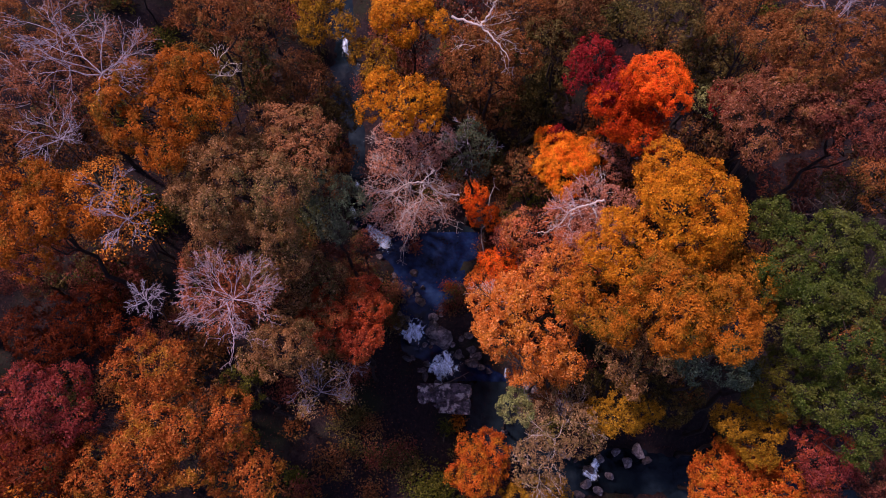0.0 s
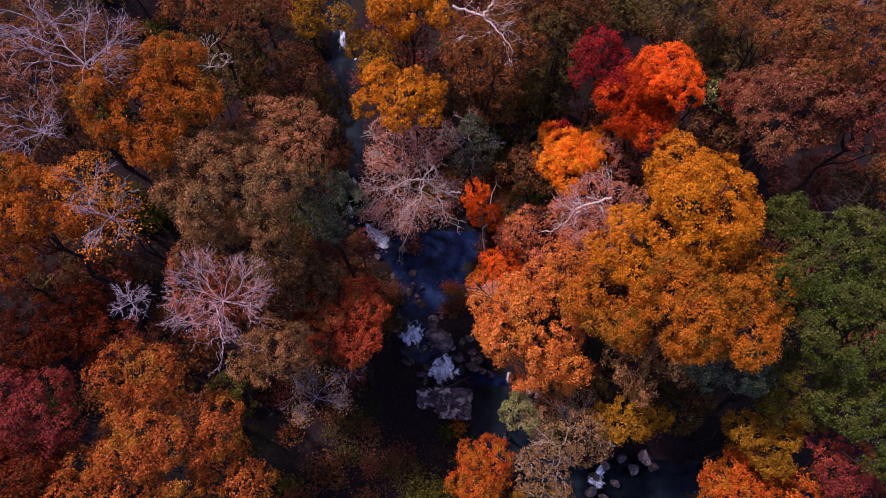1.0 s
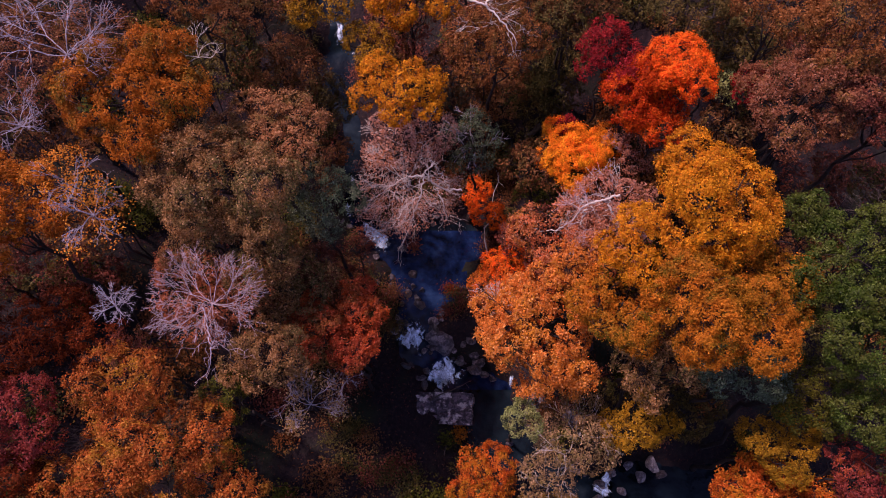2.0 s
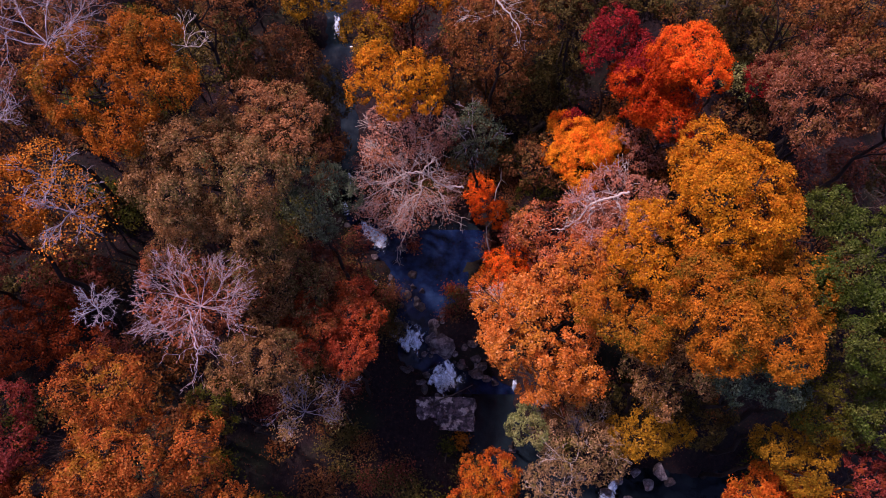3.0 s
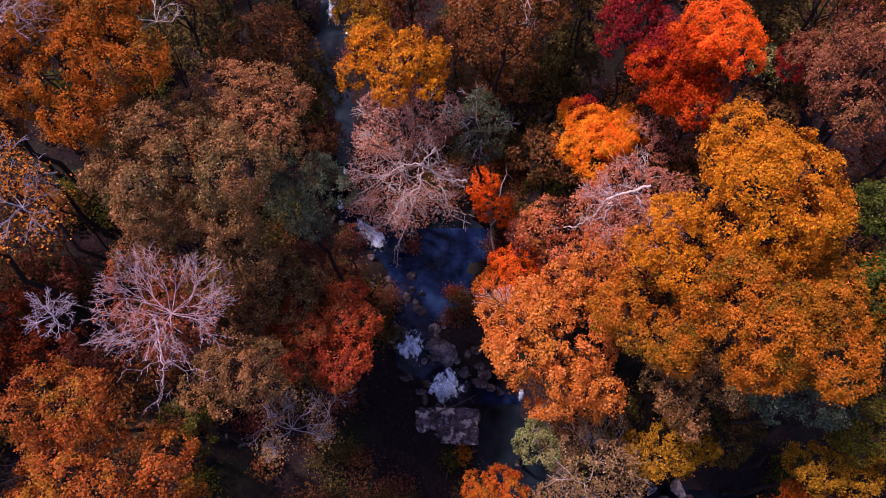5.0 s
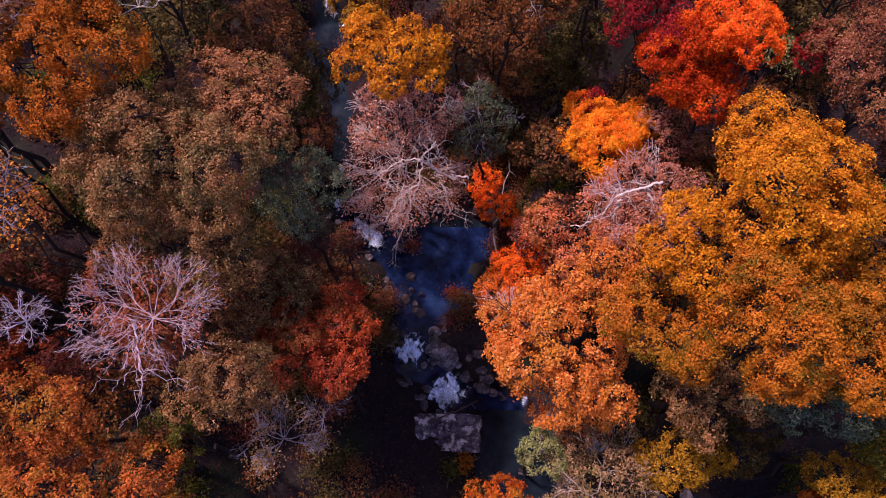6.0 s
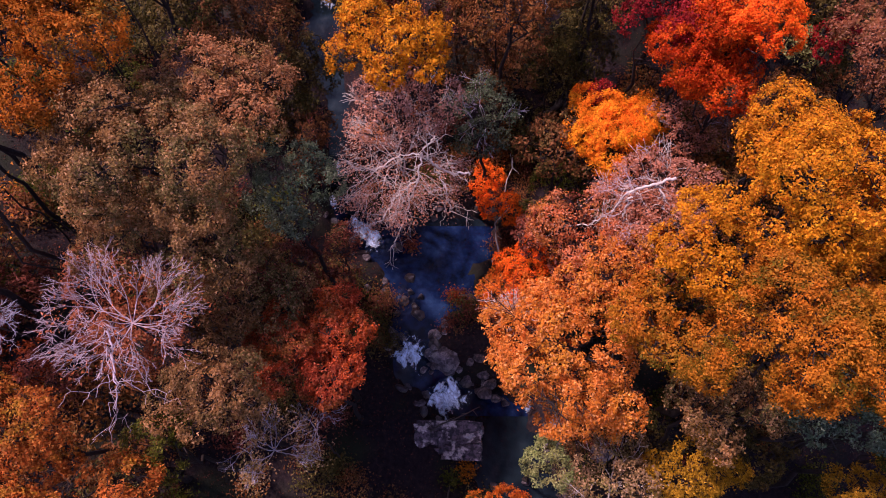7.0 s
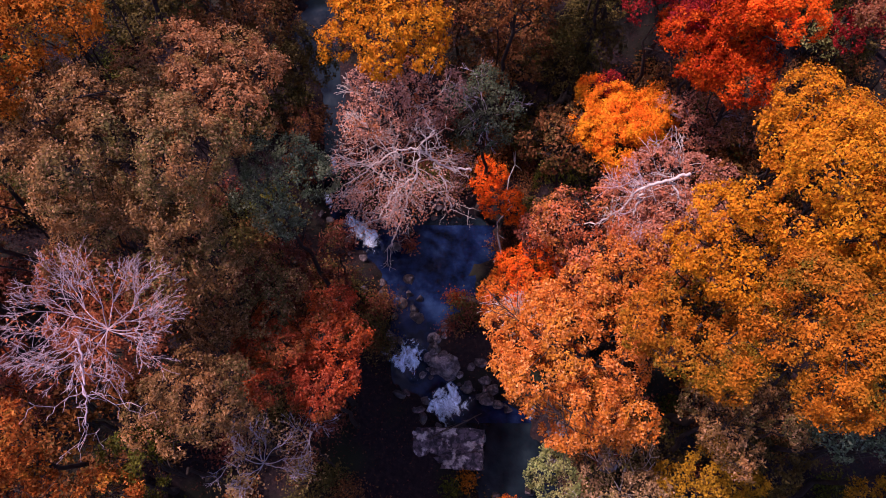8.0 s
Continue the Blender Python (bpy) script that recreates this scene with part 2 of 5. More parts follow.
def leaf_corners(rng, places, outward, size, flat=1.0, spread=0.62, lift=0.6):
    """Small pointed leaves at the places, mostly facing up and outward."""
    n = len(places)
    normal = unit(np.array((0, 0, flat)) + lift * outward + rng.normal(0, spread, (n, 3)))
    axis = unit(np.cross(normal, rng.normal(0, 1, (n, 3))))
    side = np.cross(normal, axis)
    long = (size * rng.uniform(0.65, 1.35, (n, 1)))
    wide = 0.33 * long
    return np.stack([places - 0.42 * long * axis + wide * side, places + 0.58 * long * axis, places - 0.42 * long * axis - wide * side], 1)


class Tubes:
    """Tapered round limbs gathered into one mesh."""

    def __init__(self):
        self.verts, self.faces = [], []

    def add(self, pts, r0, r1, sides=6):
        pts = np.asarray(pts, float)
        k, start = len(pts), len(self.verts)
        along = unit(np.gradient(pts, axis=0))
        u = unit(np.cross(along, np.array((0.31, 0.87, 0.38))))
        v = np.cross(along, u)
        a = 2 * math.pi * np.arange(sides) / sides
        radii = np.linspace(r0, r1, k)[:, None, None]
        rings = pts[:, None] + radii * (np.cos(a)[None, :, None] * u[:, None] + np.sin(a)[None, :, None] * v[:, None])
        self.verts.extend(rings.reshape(-1, 3).tolist())
        p = start + np.arange((k - 1) * sides).reshape(k - 1, sides)
        q = np.roll(p, -1, axis=1)
        self.faces.extend(np.stack([p, q, q + sides, p + sides], -1).reshape(-1, 4).tolist())
        self.faces.append(tuple(start + (k - 1) * sides + j for j in range(sides)))


def bent(rng, a, b, wobble, k=6, sag=0.0):
    """A crooked way from a to b."""
    s = np.linspace(0, 1, k)[:, None]
    p = a + (b - a) * s
    size = np.linalg.norm(b - a)
    p[1:-1] += rng.normal(0, wobble * size, (k - 2, 3))
    p[:, 2] += sag * size * (s[:, 0] * (1 - s[:, 0])) * 4
    return p


# ---- terrain ----
COURSE = np.array([(-9.0, 120, 16, 1.2), (-7.3, 50, 10, 1.2), (-7.2, 21.8, 6.3, 1.1), (-6.3, 18.6, 6.0, 0.7), (-6.25, 17.5, 4.7, 0.9), (-6.6, 16.0, 4.5, 1.1),
                   (-5.5, 12.8, 3.9, 0.42), (-5.2, 9.6, 3.4, 0.45), (-5.2, 6.9, 3.0, 0.5), (-3.5, 5.7, 1.5, 0.9), (-0.5, 4.6, 1.3, 3.6),
                   (-1.3, 1.6, 1.2, 1.6), (-1.2, 0.6, 1.1, 0.8), (-1.6, -0.4, 0.35, 0.8), (-0.5, -1.1, 0.2, 0.8), (0.6, -2.2, -0.6, 0.9),
                   (2.7, -3.4, -0.8, 1.7), (3.3, -5.2, -0.8, 1.8), (5.0, -7.4, -0.9, 1.2), (8.0, -8.2, -1.4, 1.2)])
COURSE = np.vstack([COURSE, [(11.5, -7.6, -1.8, 1.2), (20, -9, -3.2, 1.5), (60, -14, -7, 2), (400, -40, -20, 3)]])


def stream(x, y):
    """Distance from the middle of the stream, its level and half its width, for arrays of places."""
    p = np.stack([x, y], -1)
    near, total, level, half = np.full(x.shape, 1e9), 0, 0, 0
    for a, b in zip(COURSE[:-1], COURSE[1:]):
        ab = b[:2] - a[:2]
        s = np.clip(((p - a[:2]) @ ab) / (ab @ ab), 0, 1)
        d = np.linalg.norm(p - a[:2] - s[..., None] * ab, axis=-1)
        w = 1 / (d**4 + 0.02)
        near = np.minimum(near, d)
        total, level, half = total + w, level + w * (a[2] + s * (b[2] - a[2])), half + w * (a[3] + s * (b[3] - a[3]))
    return near, level / total, half / total


def rough(x, y, scale, seed):
    """Smooth waves that stand in for uneven ground."""
    rng = np.random.default_rng(seed)
    z = np.zeros_like(x)
    for k in range(7):
        a, f = rng.uniform(0, 6.28), rng.uniform(0.6, 1.8) / scale
        z += np.sin(x * f * math.cos(a) + y * f * math.sin(a) + rng.uniform(0, 6.28))
    return z / 7


def ground_z(x, y):
    d, level, half = stream(x, y)
    half = half * (1 + 0.45 * rough(x, y, 0.55, 3) + 0.3 * rough(x, y, 0.2, 4))
    out = np.maximum(d - half, 0)
    bed = level - 0.55 * np.clip(1 - (d / half) ** 2, 0, 1)
    bank = 0.45 * (1 - np.exp(-out / 0.5)) + 0.36 * np.minimum(out, 20) + 0.1 * np.clip(out - 20, 0, 150)
    wave = np.clip(out, 0, 1) * (0.35 * rough(x, y, 1.3, 5) + 0.12 * rough(x, y, 0.35, 6)) + np.clip(out / 40, 0, 1) * 5 * rough(x, y, 22, 7)
    return bed + bank + wave


def height(x, y):
    return float(ground_z(np.array([float(x)]), np.array([float(y)]))[0])


def grid(name, xs, ys, z, keep=None):
    X, Y = np.meshgrid(xs, ys)
    Z = z(X, Y)
    idx = np.arange(X.size).reshape(X.shape)
    f = np.stack([idx[:-1, :-1], idx[:-1, 1:], idx[1:, 1:], idx[1:, :-1]], -1).reshape(-1, 4)
    v = np.stack([X, Y, Z], -1).reshape(-1, 3)
    if keep is not None:
        ok = keep(X, Y).ravel()
        f = f[ok[f].any(1)]
        used, f = np.unique(f, return_inverse=True)
        v, f = v[used], f.reshape(-1, 4)
    return v.tolist(), f.tolist()


far = np.array([26, 30, 36, 45, 60, 85, 120, 180, 280, 450, 800, 1500.0])
xs = np.concatenate([-far[::-1], np.arange(-24, 24.1, 0.3), far])
ys = np.concatenate([-far[::-1], np.arange(-24, 36.1, 0.3), far[far > 38]])
v, f = grid("ground", xs, ys, ground_z)
tagged(part("ground", v, f, "soil", smooth=True), "forest soil with moss in a ravine, darkened for tree shade", "ground", kind="structure")


def water_z(x, y):
    d, level, half = stream(x, y)
    return level + 0.02 * rough(x, y, 0.25, 9) + 0.015 * rough(x, y, 0.1, 10)


v, f = grid("water", np.arange(-10, 26, 0.14), np.arange(-13, 40, 0.14), water_z, lambda x, y: (lambda s: s[0] < 1.4 * s[2] + 0.5)(stream(x, y)))
# split by place: painted sky blue in the middle reach, dull water elsewhere
upper = [q for q in f if -2.7 < v[q[0]][1] < 6.6]
lower = [q for q in f if not -2.7 < v[q[0]][1] < 6.6]
tagged(part("pool_water", v, lower, "pool_water", smooth=True), "still dark teal-grey water of the shaded stream", "stream", kind="structure")
tagged(part("water", v, upper, "stream_water", smooth=True), "dark stream water with still pools, mirrored sky blue in its colour", "stream", kind="structure")


# ---- trees ----
def shell(rng, n, radii, low=-0.3, inner=0.55):
    """Places in the outer part of an uneven bush."""
    d = unit(rng.normal(0, 1, (4 * n, 3)))
    d = d[d[:, 2] > low][:n]
    k = rng.uniform(1.2, 2.4, 3)
    lobes = 1 + 0.2 * np.sin(d @ rng.normal(0, 2.6, 3) + k[0]) + 0.17 * np.sin(d @ rng.normal(0, 4.5, 3) + k[1])
    r = rng.uniform(inner**2, 1, (len(d), 1)) ** 0.5
    return d * r * lobes[:, None] * np.array(radii)


def limbs_to(rng, root, trunk, targets, bark, r0, per, thin=0.012, sides=5):
    """Limbs from the trunk to some of the targets, each with its own side branches to the others."""
    order = [0]
    count = max(4, min(10, len(targets) // per))
    while len(order) < count:
        gap = np.min(np.linalg.norm(targets[:, None] - targets[order][None], axis=-1), axis=1)
        order.append(int(np.argmax(gap)))
    ways = []
    for i in order:
        end = targets[i]
        lowest = max(1, int(len(trunk) * 0.6))
        frac = rng.integers(lowest, len(trunk) - 1)
        start = trunk[frac]
        ways.append(bent(rng, start, end, 0.045, 8, 0.06))
    groups = [[] for _ in ways]
    for i, p in enumerate(targets):
        if i not in order:
            groups[int(np.argmin([np.min(np.linalg.norm(w - p, axis=1)) for w in ways]))].append(p)
    for w, g in zip(ways, groups):
        tubes = Tubes()
        tubes.add(w, r0 * 0.27, thin * 1.2, sides)
        limb = part("limb", tubes.verts, tubes.faces, bark, root, smooth=True)
        tubes = Tubes()
        for p in g:
            j = int(np.argmin(np.linalg.norm(w[1:] - p, axis=1) + 0.25 * np.arange(len(w) - 1)[::-1]))
            tubes.add(bent(rng, w[j], p, 0.05, 4, 0.05), r0 * 0.18 * (1 - 0.08 * j) + thin * 0.4, thin, 3)
        if tubes.verts:
            tagged(part("twig_spray", tubes.verts, tubes.faces, bark, limb, smooth=True), kind="stuff")
    return ways


def trunk_of(rng, root, base, centre, rz, bark, r0):
    top = centre + np.array((0, 0, 0.45 * rz))
    way = bent(rng, np.zeros(3) - (0, 0, 0.25), top - base, 0.012, 10)
    flare = Tubes()
    flare.add(way, r0, r0 * 0.22, 9)
    foot = Tubes()
    foot.add(np.array([(0, 0, -0.3), (0, 0, 0.12), (0, 0, 0.5)]), r0 * 1.7, r0 * 0.95, 9)
    n = len(flare.verts)
    part("trunk", flare.verts + foot.verts, flare.faces + [tuple(n + i for i in q) for q in foot.faces], bark, root, smooth=True)
    return way


def rooted(name, label, base, category, group):
    root = new(name)
    root.location = base
    root.empty_display_size = 0.5
    return tagged(root, label, category, group)


def boughs_of(rng, radii, lumps):
    """Middles and sizes of the boughs that bulge out of a crown."""
    n = int(5 + lumps * 1.1 * radii[0] * radii[1])
    turn, k = rng.uniform(0, 6.28), np.arange(n) + 0.5
    z = 1 - 1.12 * k / n
    a = turn + 2.39996 * k + rng.normal(0, 0.3, n)
    flat = np.sqrt(np.maximum(1 - z * z, 0))
    d = unit(np.stack([flat * np.cos(a), flat * np.sin(a), z], 1) + rng.normal(0, 0.12, (n, 3)))
    reach = rng.uniform(0.42, 0.78, (n, 1))
    size = rng.uniform(0.65, 1.25, n) * 0.95 * radii.mean() / math.sqrt(n / 2.2)
    return d * reach * radii, np.minimum(size, 0.62 * radii.mean())


def tufts_of(rng, radii, lumps, apart):
    """Places of leaf tufts on the boughs, with the way outward: the skin of a crown with creases and gaps."""
    middles, sizes = boughs_of(rng, radii, lumps)
    places, out = [], []
    for i, (c, r) in enumerate(zip(middles, sizes)):
        n = int(2.2 * 6.28 * r * r / apart**2) + 6
        d = unit(rng.normal(0, 1, (n, 3)) + 0.75 * unit(c / radii) + (0, 0, 0.35))
        p = c + d * r * rng.uniform(0.68, 1.16, (n, 1)) * np.array((1, 1, 0.8))
        for p1, d1 in zip(p, d):
            inside = np.linalg.norm((p1 - middles) / sizes[:, None], axis=1)
            inside[i] = 2
            if inside.min() < 0.66 or p1[2] < -0.2 * radii[2]:
                continue
            if places and np.min(np.linalg.norm(np.array(places) - p1, axis=1)) < apart * 0.72:
                continue
            places.append(p1)
            out.append(d1)
    return np.array(places), np.array(out)


def leafy_tree(label, foot, centre, radii, leaf_mat, bark, seed, density=1.0, leaf=0.13, show=0.0, name="tree", lumps=1.4, tuft=0.0):
    """A trunk, limbs that reach the boughs, and a crown of single leaves in domed tufts."""
    rng = np.random.default_rng(seed)
    base = np.array((foot[0], foot[1], height(*foot)))
    centre, radii = np.array(centre), np.array(radii)
    root = rooted(name, label, base, "tree", "autumn trees in the ravine")
    r0 = 0.035 + 0.013 * max(centre[2] - base[2], 1.0) ** 0.6 * (radii[0] + radii[1]) ** 0.5
    way = trunk_of(rng, root, base, centre, radii[2], "bark_dark", r0)
    leaf = min(leaf * 1.22, 0.125)
    tuft = tuft or 0.2 + 0.045 * radii.mean()
    tufts, out = tufts_of(rng, radii, lumps, 1.9 * tuft)
    some = rng.permutation(len(tufts))[:90]
    limbs_to(rng, root, way, 0.95 * tufts[some] + centre - base, "bark_dark", r0, 6)
    if show > 0:
        for limb in forked(rng, centre - base - (0, 0, 0.3 * radii[2]), radii * np.array((1.0, 1.0, 1.25)), 3 + int(3 * show), 3, 0.015 + 0.008 * radii.mean(), 35, 75):
            tubes = Tubes()
            for w, a, c in limb:
                tubes.add(w, max(a, 0.008), max(c, 0.006), 5 if a > 0.03 else 3)
            part("limb", tubes.verts, tubes.faces, bark, root, "pale bare branch", smooth=True)
    n = int(density * 1.2 * 3.14 * tuft * tuft / (0.33 * leaf * leaf)) + 3
    grow = tuft * rng.uniform(0.7, 1.3, (len(tufts), 1, 1))
    r = rng.uniform(0, 1, (len(tufts), n, 1)) ** 0.6
    sprigs = rng.integers(4, 7, (len(tufts), 1, 1))
    ray = np.floor(rng.uniform(0, 1, (len(tufts), n, 1)) * sprigs)
    round_way = rng.uniform(0, 6.28, (len(tufts), 1, 1)) + 6.28 * ray / sprigs + rng.normal(0, 0.3, (len(tufts), n, 1)) + 0.5 * np.sin(3.7 * ray)
    u = unit(np.cross(out, rng.normal(0, 1, out.shape)))[:, None]
    v = np.cross(out[:, None], u)
    across = np.cos(round_way) * u + np.sin(round_way) * v
    rise = 0.3 * np.sin(2.3 * ray + 5.1 * u[:, :, :1]) + 0.05
    arms = 1.05 + 0.3 * np.sin(4.1 * ray + 7.3 * v[:, :, :1])
    places = tufts[:, None] + grow * (r * arms * across + (rise * r - 0.3 * r * r) * out[:, None]) + rng.normal(0, 0.03 + 0.1 * tuft, (len(tufts), n, 3))
    facing = unit(out[:, None] + 0.7 * r * across)
    corners = leaf_corners(rng, places.reshape(-1, 3), facing.reshape(-1, 3), leaf, 0.45, 0.62, 0.9)
    leaves_mesh("crown", corners + (centre - base), leaf_mat, root)
    return root


def forked(rng, centre, radii, mains, depth, r0, low=5, high=75, crook=0.13):
    """Limbs that fork again and again, spread out to fill a crown; one list of (way, radii) for each limb."""
    limbs = []
    turn = rng.uniform(0, 6.28)
    for k in range(mains):
        az, el = turn + 6.28 * k / mains + rng.normal(0, 0.25), radians(rng.uniform(low, high))
        pieces, stack = [], [(np.zeros(3), np.array((math.cos(az) * math.cos(el), math.sin(az) * math.cos(el), math.sin(el))), 0.42, r0 * rng.uniform(0.75, 1.0), 0)]
        while stack:
            p, d, length, r, level = stack.pop()
            way = [p]
            bend = rng.normal(0, 0.55 * crook, 3)
            for _ in range(5):
                d = unit(d + bend + rng.normal(0, crook, 3))
                way.append(way[-1] + d * length / 5)
            thin = r * rng.uniform(0.62, 0.75)
            pieces.append((np.array(way), r, thin if level < depth else 0.35 * r))
            if level < depth:
                for _ in range(2 + (rng.uniform() < 0.3)):
                    stack.append((way[-1], unit(d + 0.42 * unit(way[-1]) + rng.normal(0, 0.36, 3)), length * rng.uniform(0.6, 0.85), thin, level + 1))
                if level > 0:
                    for k in (2,):
                        stack.append((way[k], unit(d + rng.normal(0, 0.5, 3)), length * rng.uniform(0.4, 0.75), thin * 0.55, min(level + 2, depth)))
        limbs.append(pieces)
    done = []
    for limb in limbs:
        ends = np.concatenate([w for w, _, _ in limb]) / radii
        flat = rng.uniform(0.86, 1.06) / np.quantile(np.hypot(ends[:, 0], ends[:, 1]), 0.96)
        scale = np.array((flat, flat, min(flat, 0.9 / np.quantile(np.abs(ends[:, 2]), 0.96))))
        done.append([(w * scale + centre, a, b) for w, a, b in limb])
    return done


def bare_tree(label, foot, centre, radii, bark, seed, twigs=1.0, leaves=None, density=0.3):
    """A tree that has shed its leaves: forking limbs down to fine twigs, with what leaves are left."""
    rng = np.random.default_rng(seed)
    base = np.array((foot[0], foot[1], height(*foot)))
    centre, radii = np.array(centre), np.array(radii)
    root = rooted("bare_tree", label, base, "tree", "bare trees in the ravine")
    area = radii[0] * radii[1] * math.pi
    r0 = 0.014 + 0.0034 * (radii[0] + radii[1])
    fork = centre - base - (0, 0, 0.35 * radii[2])
    way = bent(rng, np.array((0, 0, -0.25)), fork, 0.012, 10)
    tubes = Tubes()
    tubes.add(way, r0 * 1.9, r0 * 0.95, 8)
    part("trunk", tubes.verts, tubes.faces, "bark_dark", root, smooth=True)
    points = []
    for limb in forked(rng, fork, radii, 6 if twigs < 0.9 else 14 if twigs > 1.5 else 9, 3 if twigs < 0.9 else 5 if twigs > 1.5 else 4, r0 * (0.7 if twigs > 1.5 else 1.0), 8, 68, 0.085 if twigs > 1.5 else 0.13):
        tubes, fine = Tubes(), Tubes()
        for w, a, b in limb:
            (tubes if a > 0.4 * r0 else fine).add(w, max(a, 0.0055), max(b, 0.003), 5 if a > 0.03 else 3)
            points.append(w[2:])
        bough = part("limb", tubes.verts, tubes.faces, bark, root, smooth=True)
        if fine.verts:
            tagged(part("twig_spray", fine.verts, fine.faces, bark, bough, smooth=True), "fine forking pale twigs", kind="stuff")
    if leaves:
        points = np.concatenate(points)
        hubs = points[rng.integers(0, len(points), int(density * area * 90) + 2)] - (0, 0, 0.2)
        places = (hubs[:, None] + rng.normal(0, 1, (len(hubs), 9, 3)) * np.array((0.2, 0.2, 0.12))).reshape(-1, 3)
        leaves_mesh("crown", leaf_corners(rng, places, unit(places - fork), 0.075), leaves, root)
    return root



def pale_limb(root, places, r0, r1, bark="bark_pale"):
    """A crooked bare limb through the places, with twigs, as a part of a tree."""
    rng = np.random.default_rng(len(places))
    p = np.array(places, float) - np.array(root.location)
    s = np.linspace(0, len(p) - 1, 6 * len(p))
    way = np.stack([np.interp(s, range(len(p)), p[:, i]) for i in range(3)], 1) + rng.normal(0, 0.03, (6 * len(p), 3))
    tubes = Tubes()
    tubes.add(way, r0, r1, 6)
    for k in range(4, len(way), 2):
        ahead = unit(way[k] - way[k - 2])
        twig = bent(rng, way[k], way[k] + unit(ahead + rng.normal(0, 0.7, 3)) * rng.uniform(0.5, 1.2), 0.12, 6)
        tubes.add(twig, r1 * 0.75, 0.005, 4)
        for j in (2, 3, 4):
            tubes.add(bent(rng, twig[j], twig[j] + unit(twig[j] - twig[j - 2] + rng.normal(0, 0.25, 3)) * rng.uniform(0.25, 0.5), 0.12, 4), 0.008, 0.004, 3)
    part("limb", tubes.verts, tubes.faces, bark, root, "crooked pale bare limb", smooth=True)


# trees of the right bank
leafy_tree("broad maple with a golden yellow autumn crown", (9.48, -0.14), (9.48, -0.14, 16.12), (2.62, 2.41, 2.11), "leaf_gold", "bark_dark", 11, density=1.4, leaf=0.062, show=0.0, name="tree")
leafy_tree("broad oak with a rusty orange autumn crown", (9.1, -3.39), (9.3, -3.3, 14.74), (3.7, 2.85, 2.4), "leaf_rust", "bark_dark", 12, density=1.3, leaf=0.057, show=0.0, name="tree")
leafy_tree("gold-leaved maple beside the half-bare tree", (7.39, -0.73), (7.39, -0.73, 14.22), (1.58, 1.66, 1.36), "leaf_gold", "bark_dark", 13, density=1.2, leaf=0.065, show=0.0, name="tree")
leafy_tree("rose-leaved small tree beside the maples", (7.53, 0.91), (7.53, 0.91, 10.99), (1.74, 1.53, 1.37), "leaf_rose", "bark_dark", 14, density=1.0, leaf=0.072, show=0.0, name="tree")
leafy_tree("slender maple with gold leaves along its spire", (9, 1.57), (9, 1.57, 16.69), (1.1, 1.16, 0.95), "leaf_gold", "bark_dark", 15, density=1.2, leaf=0.057, show=0.0, name="tree")
leaning_maple = leafy_tree("maple leaning over the stream with salmon orange leaves", (6.62, -3.54), (4.45, -2.1, 9.3), (4.0, 3.5, 2.2), "leaf_salmon", "bark_dark", 16, density=1.15, leaf=0.078, show=0.3, name="tree")
leafy_tree("small orange maple crown hanging over the pool edge", (4.78, 0.62), (3.28, 0.62, 5.81), (2, 2.45, 1.87), "leaf_orange", "bark_dark", 17, density=0.9, leaf=0.072, show=0.0, name="tree")
leafy_tree("small maple tuft with orange-red leaves", (4.68, 1.59), (3.48, 1.59, 6.82), (1.27, 1.2, 1.04), "leaf_fire", "bark_dark", 18, density=1.0, leaf=0.066, show=0.0, name="tree")
leafy_tree("pink-leaved half-bare birch with pale limbs", (5.86, 2.05), (5.86, 2.05, 9.56), (2.59, 1.77, 1.83), "leaf_pink", "bark_pale", 19, density=0.75, leaf=0.072, show=0.6, name="tree")
thin_tree = leafy_tree("pink-brown thin crown of a half-bare tree", (7.87, 2.87), (7.87, 2.87, 11.01), (2.08, 1.87, 1.66), "leaf_rose", "bark_pale", 20, density=0.7, leaf=0.072, show=0.5, name="tree")
leafy_tree("young maple with a glowing orange crown", (6.52, 6.4), (6.52, 6.4, 9.87), (2.06, 1.9, 1.66), "leaf_flame", "bark_dark", 21, density=1.5, leaf=0.054, show=0.0, name="tree")
leafy_tree("round young maple with orange leaves", (6.57, 6.02), (6.57, 6.02, 10.25), (1.66, 1.48, 1.32), "leaf_flame", "bark_dark", 22, density=1.4, leaf=0.054, show=0.0, name="tree")
leafy_tree("small sapling with magenta tip leaves", (6.01, 7.34), (6.01, 7.34, 11.08), (0.58, 0.41, 0.42), "leaf_crimson", "bark_dark", 23, density=0.8, leaf=0.066, show=0.0, name="tree")
leafy_tree("maple with a bright red-orange crown", (8.88, 6.98), (8.75, 7.15, 13.77), (1.65, 1.95, 1.6), "leaf_scarlet", "bark_dark", 24, density=1.3, leaf=0.066, show=0.0, name="tree")
leafy_tree("maple with a blazing orange-red crown", (9.97, 6.83), (10.1, 6.83, 15.18), (1.35, 1.8, 1.3), "leaf_fire", "bark_dark", 25, density=1.6, leaf=0.055, show=0.0, name="tree")
leafy_tree("maple with dense orange-red leaves", (8.71, 7.06), (8.6, 6.9, 13.2), (1.5, 1.6, 1.4), "leaf_scarlet", "bark_dark", 26, density=1.1, leaf=0.066, show=0.0, name="tree")
leafy_tree("small red maple below the taller one", (9.44, 5.58), (9.44, 5.58, 13.2), (1.12, 0.93, 0.86), "leaf_scarlet", "bark_dark", 27, density=1.1, leaf=0.066, show=0.0, name="tree")
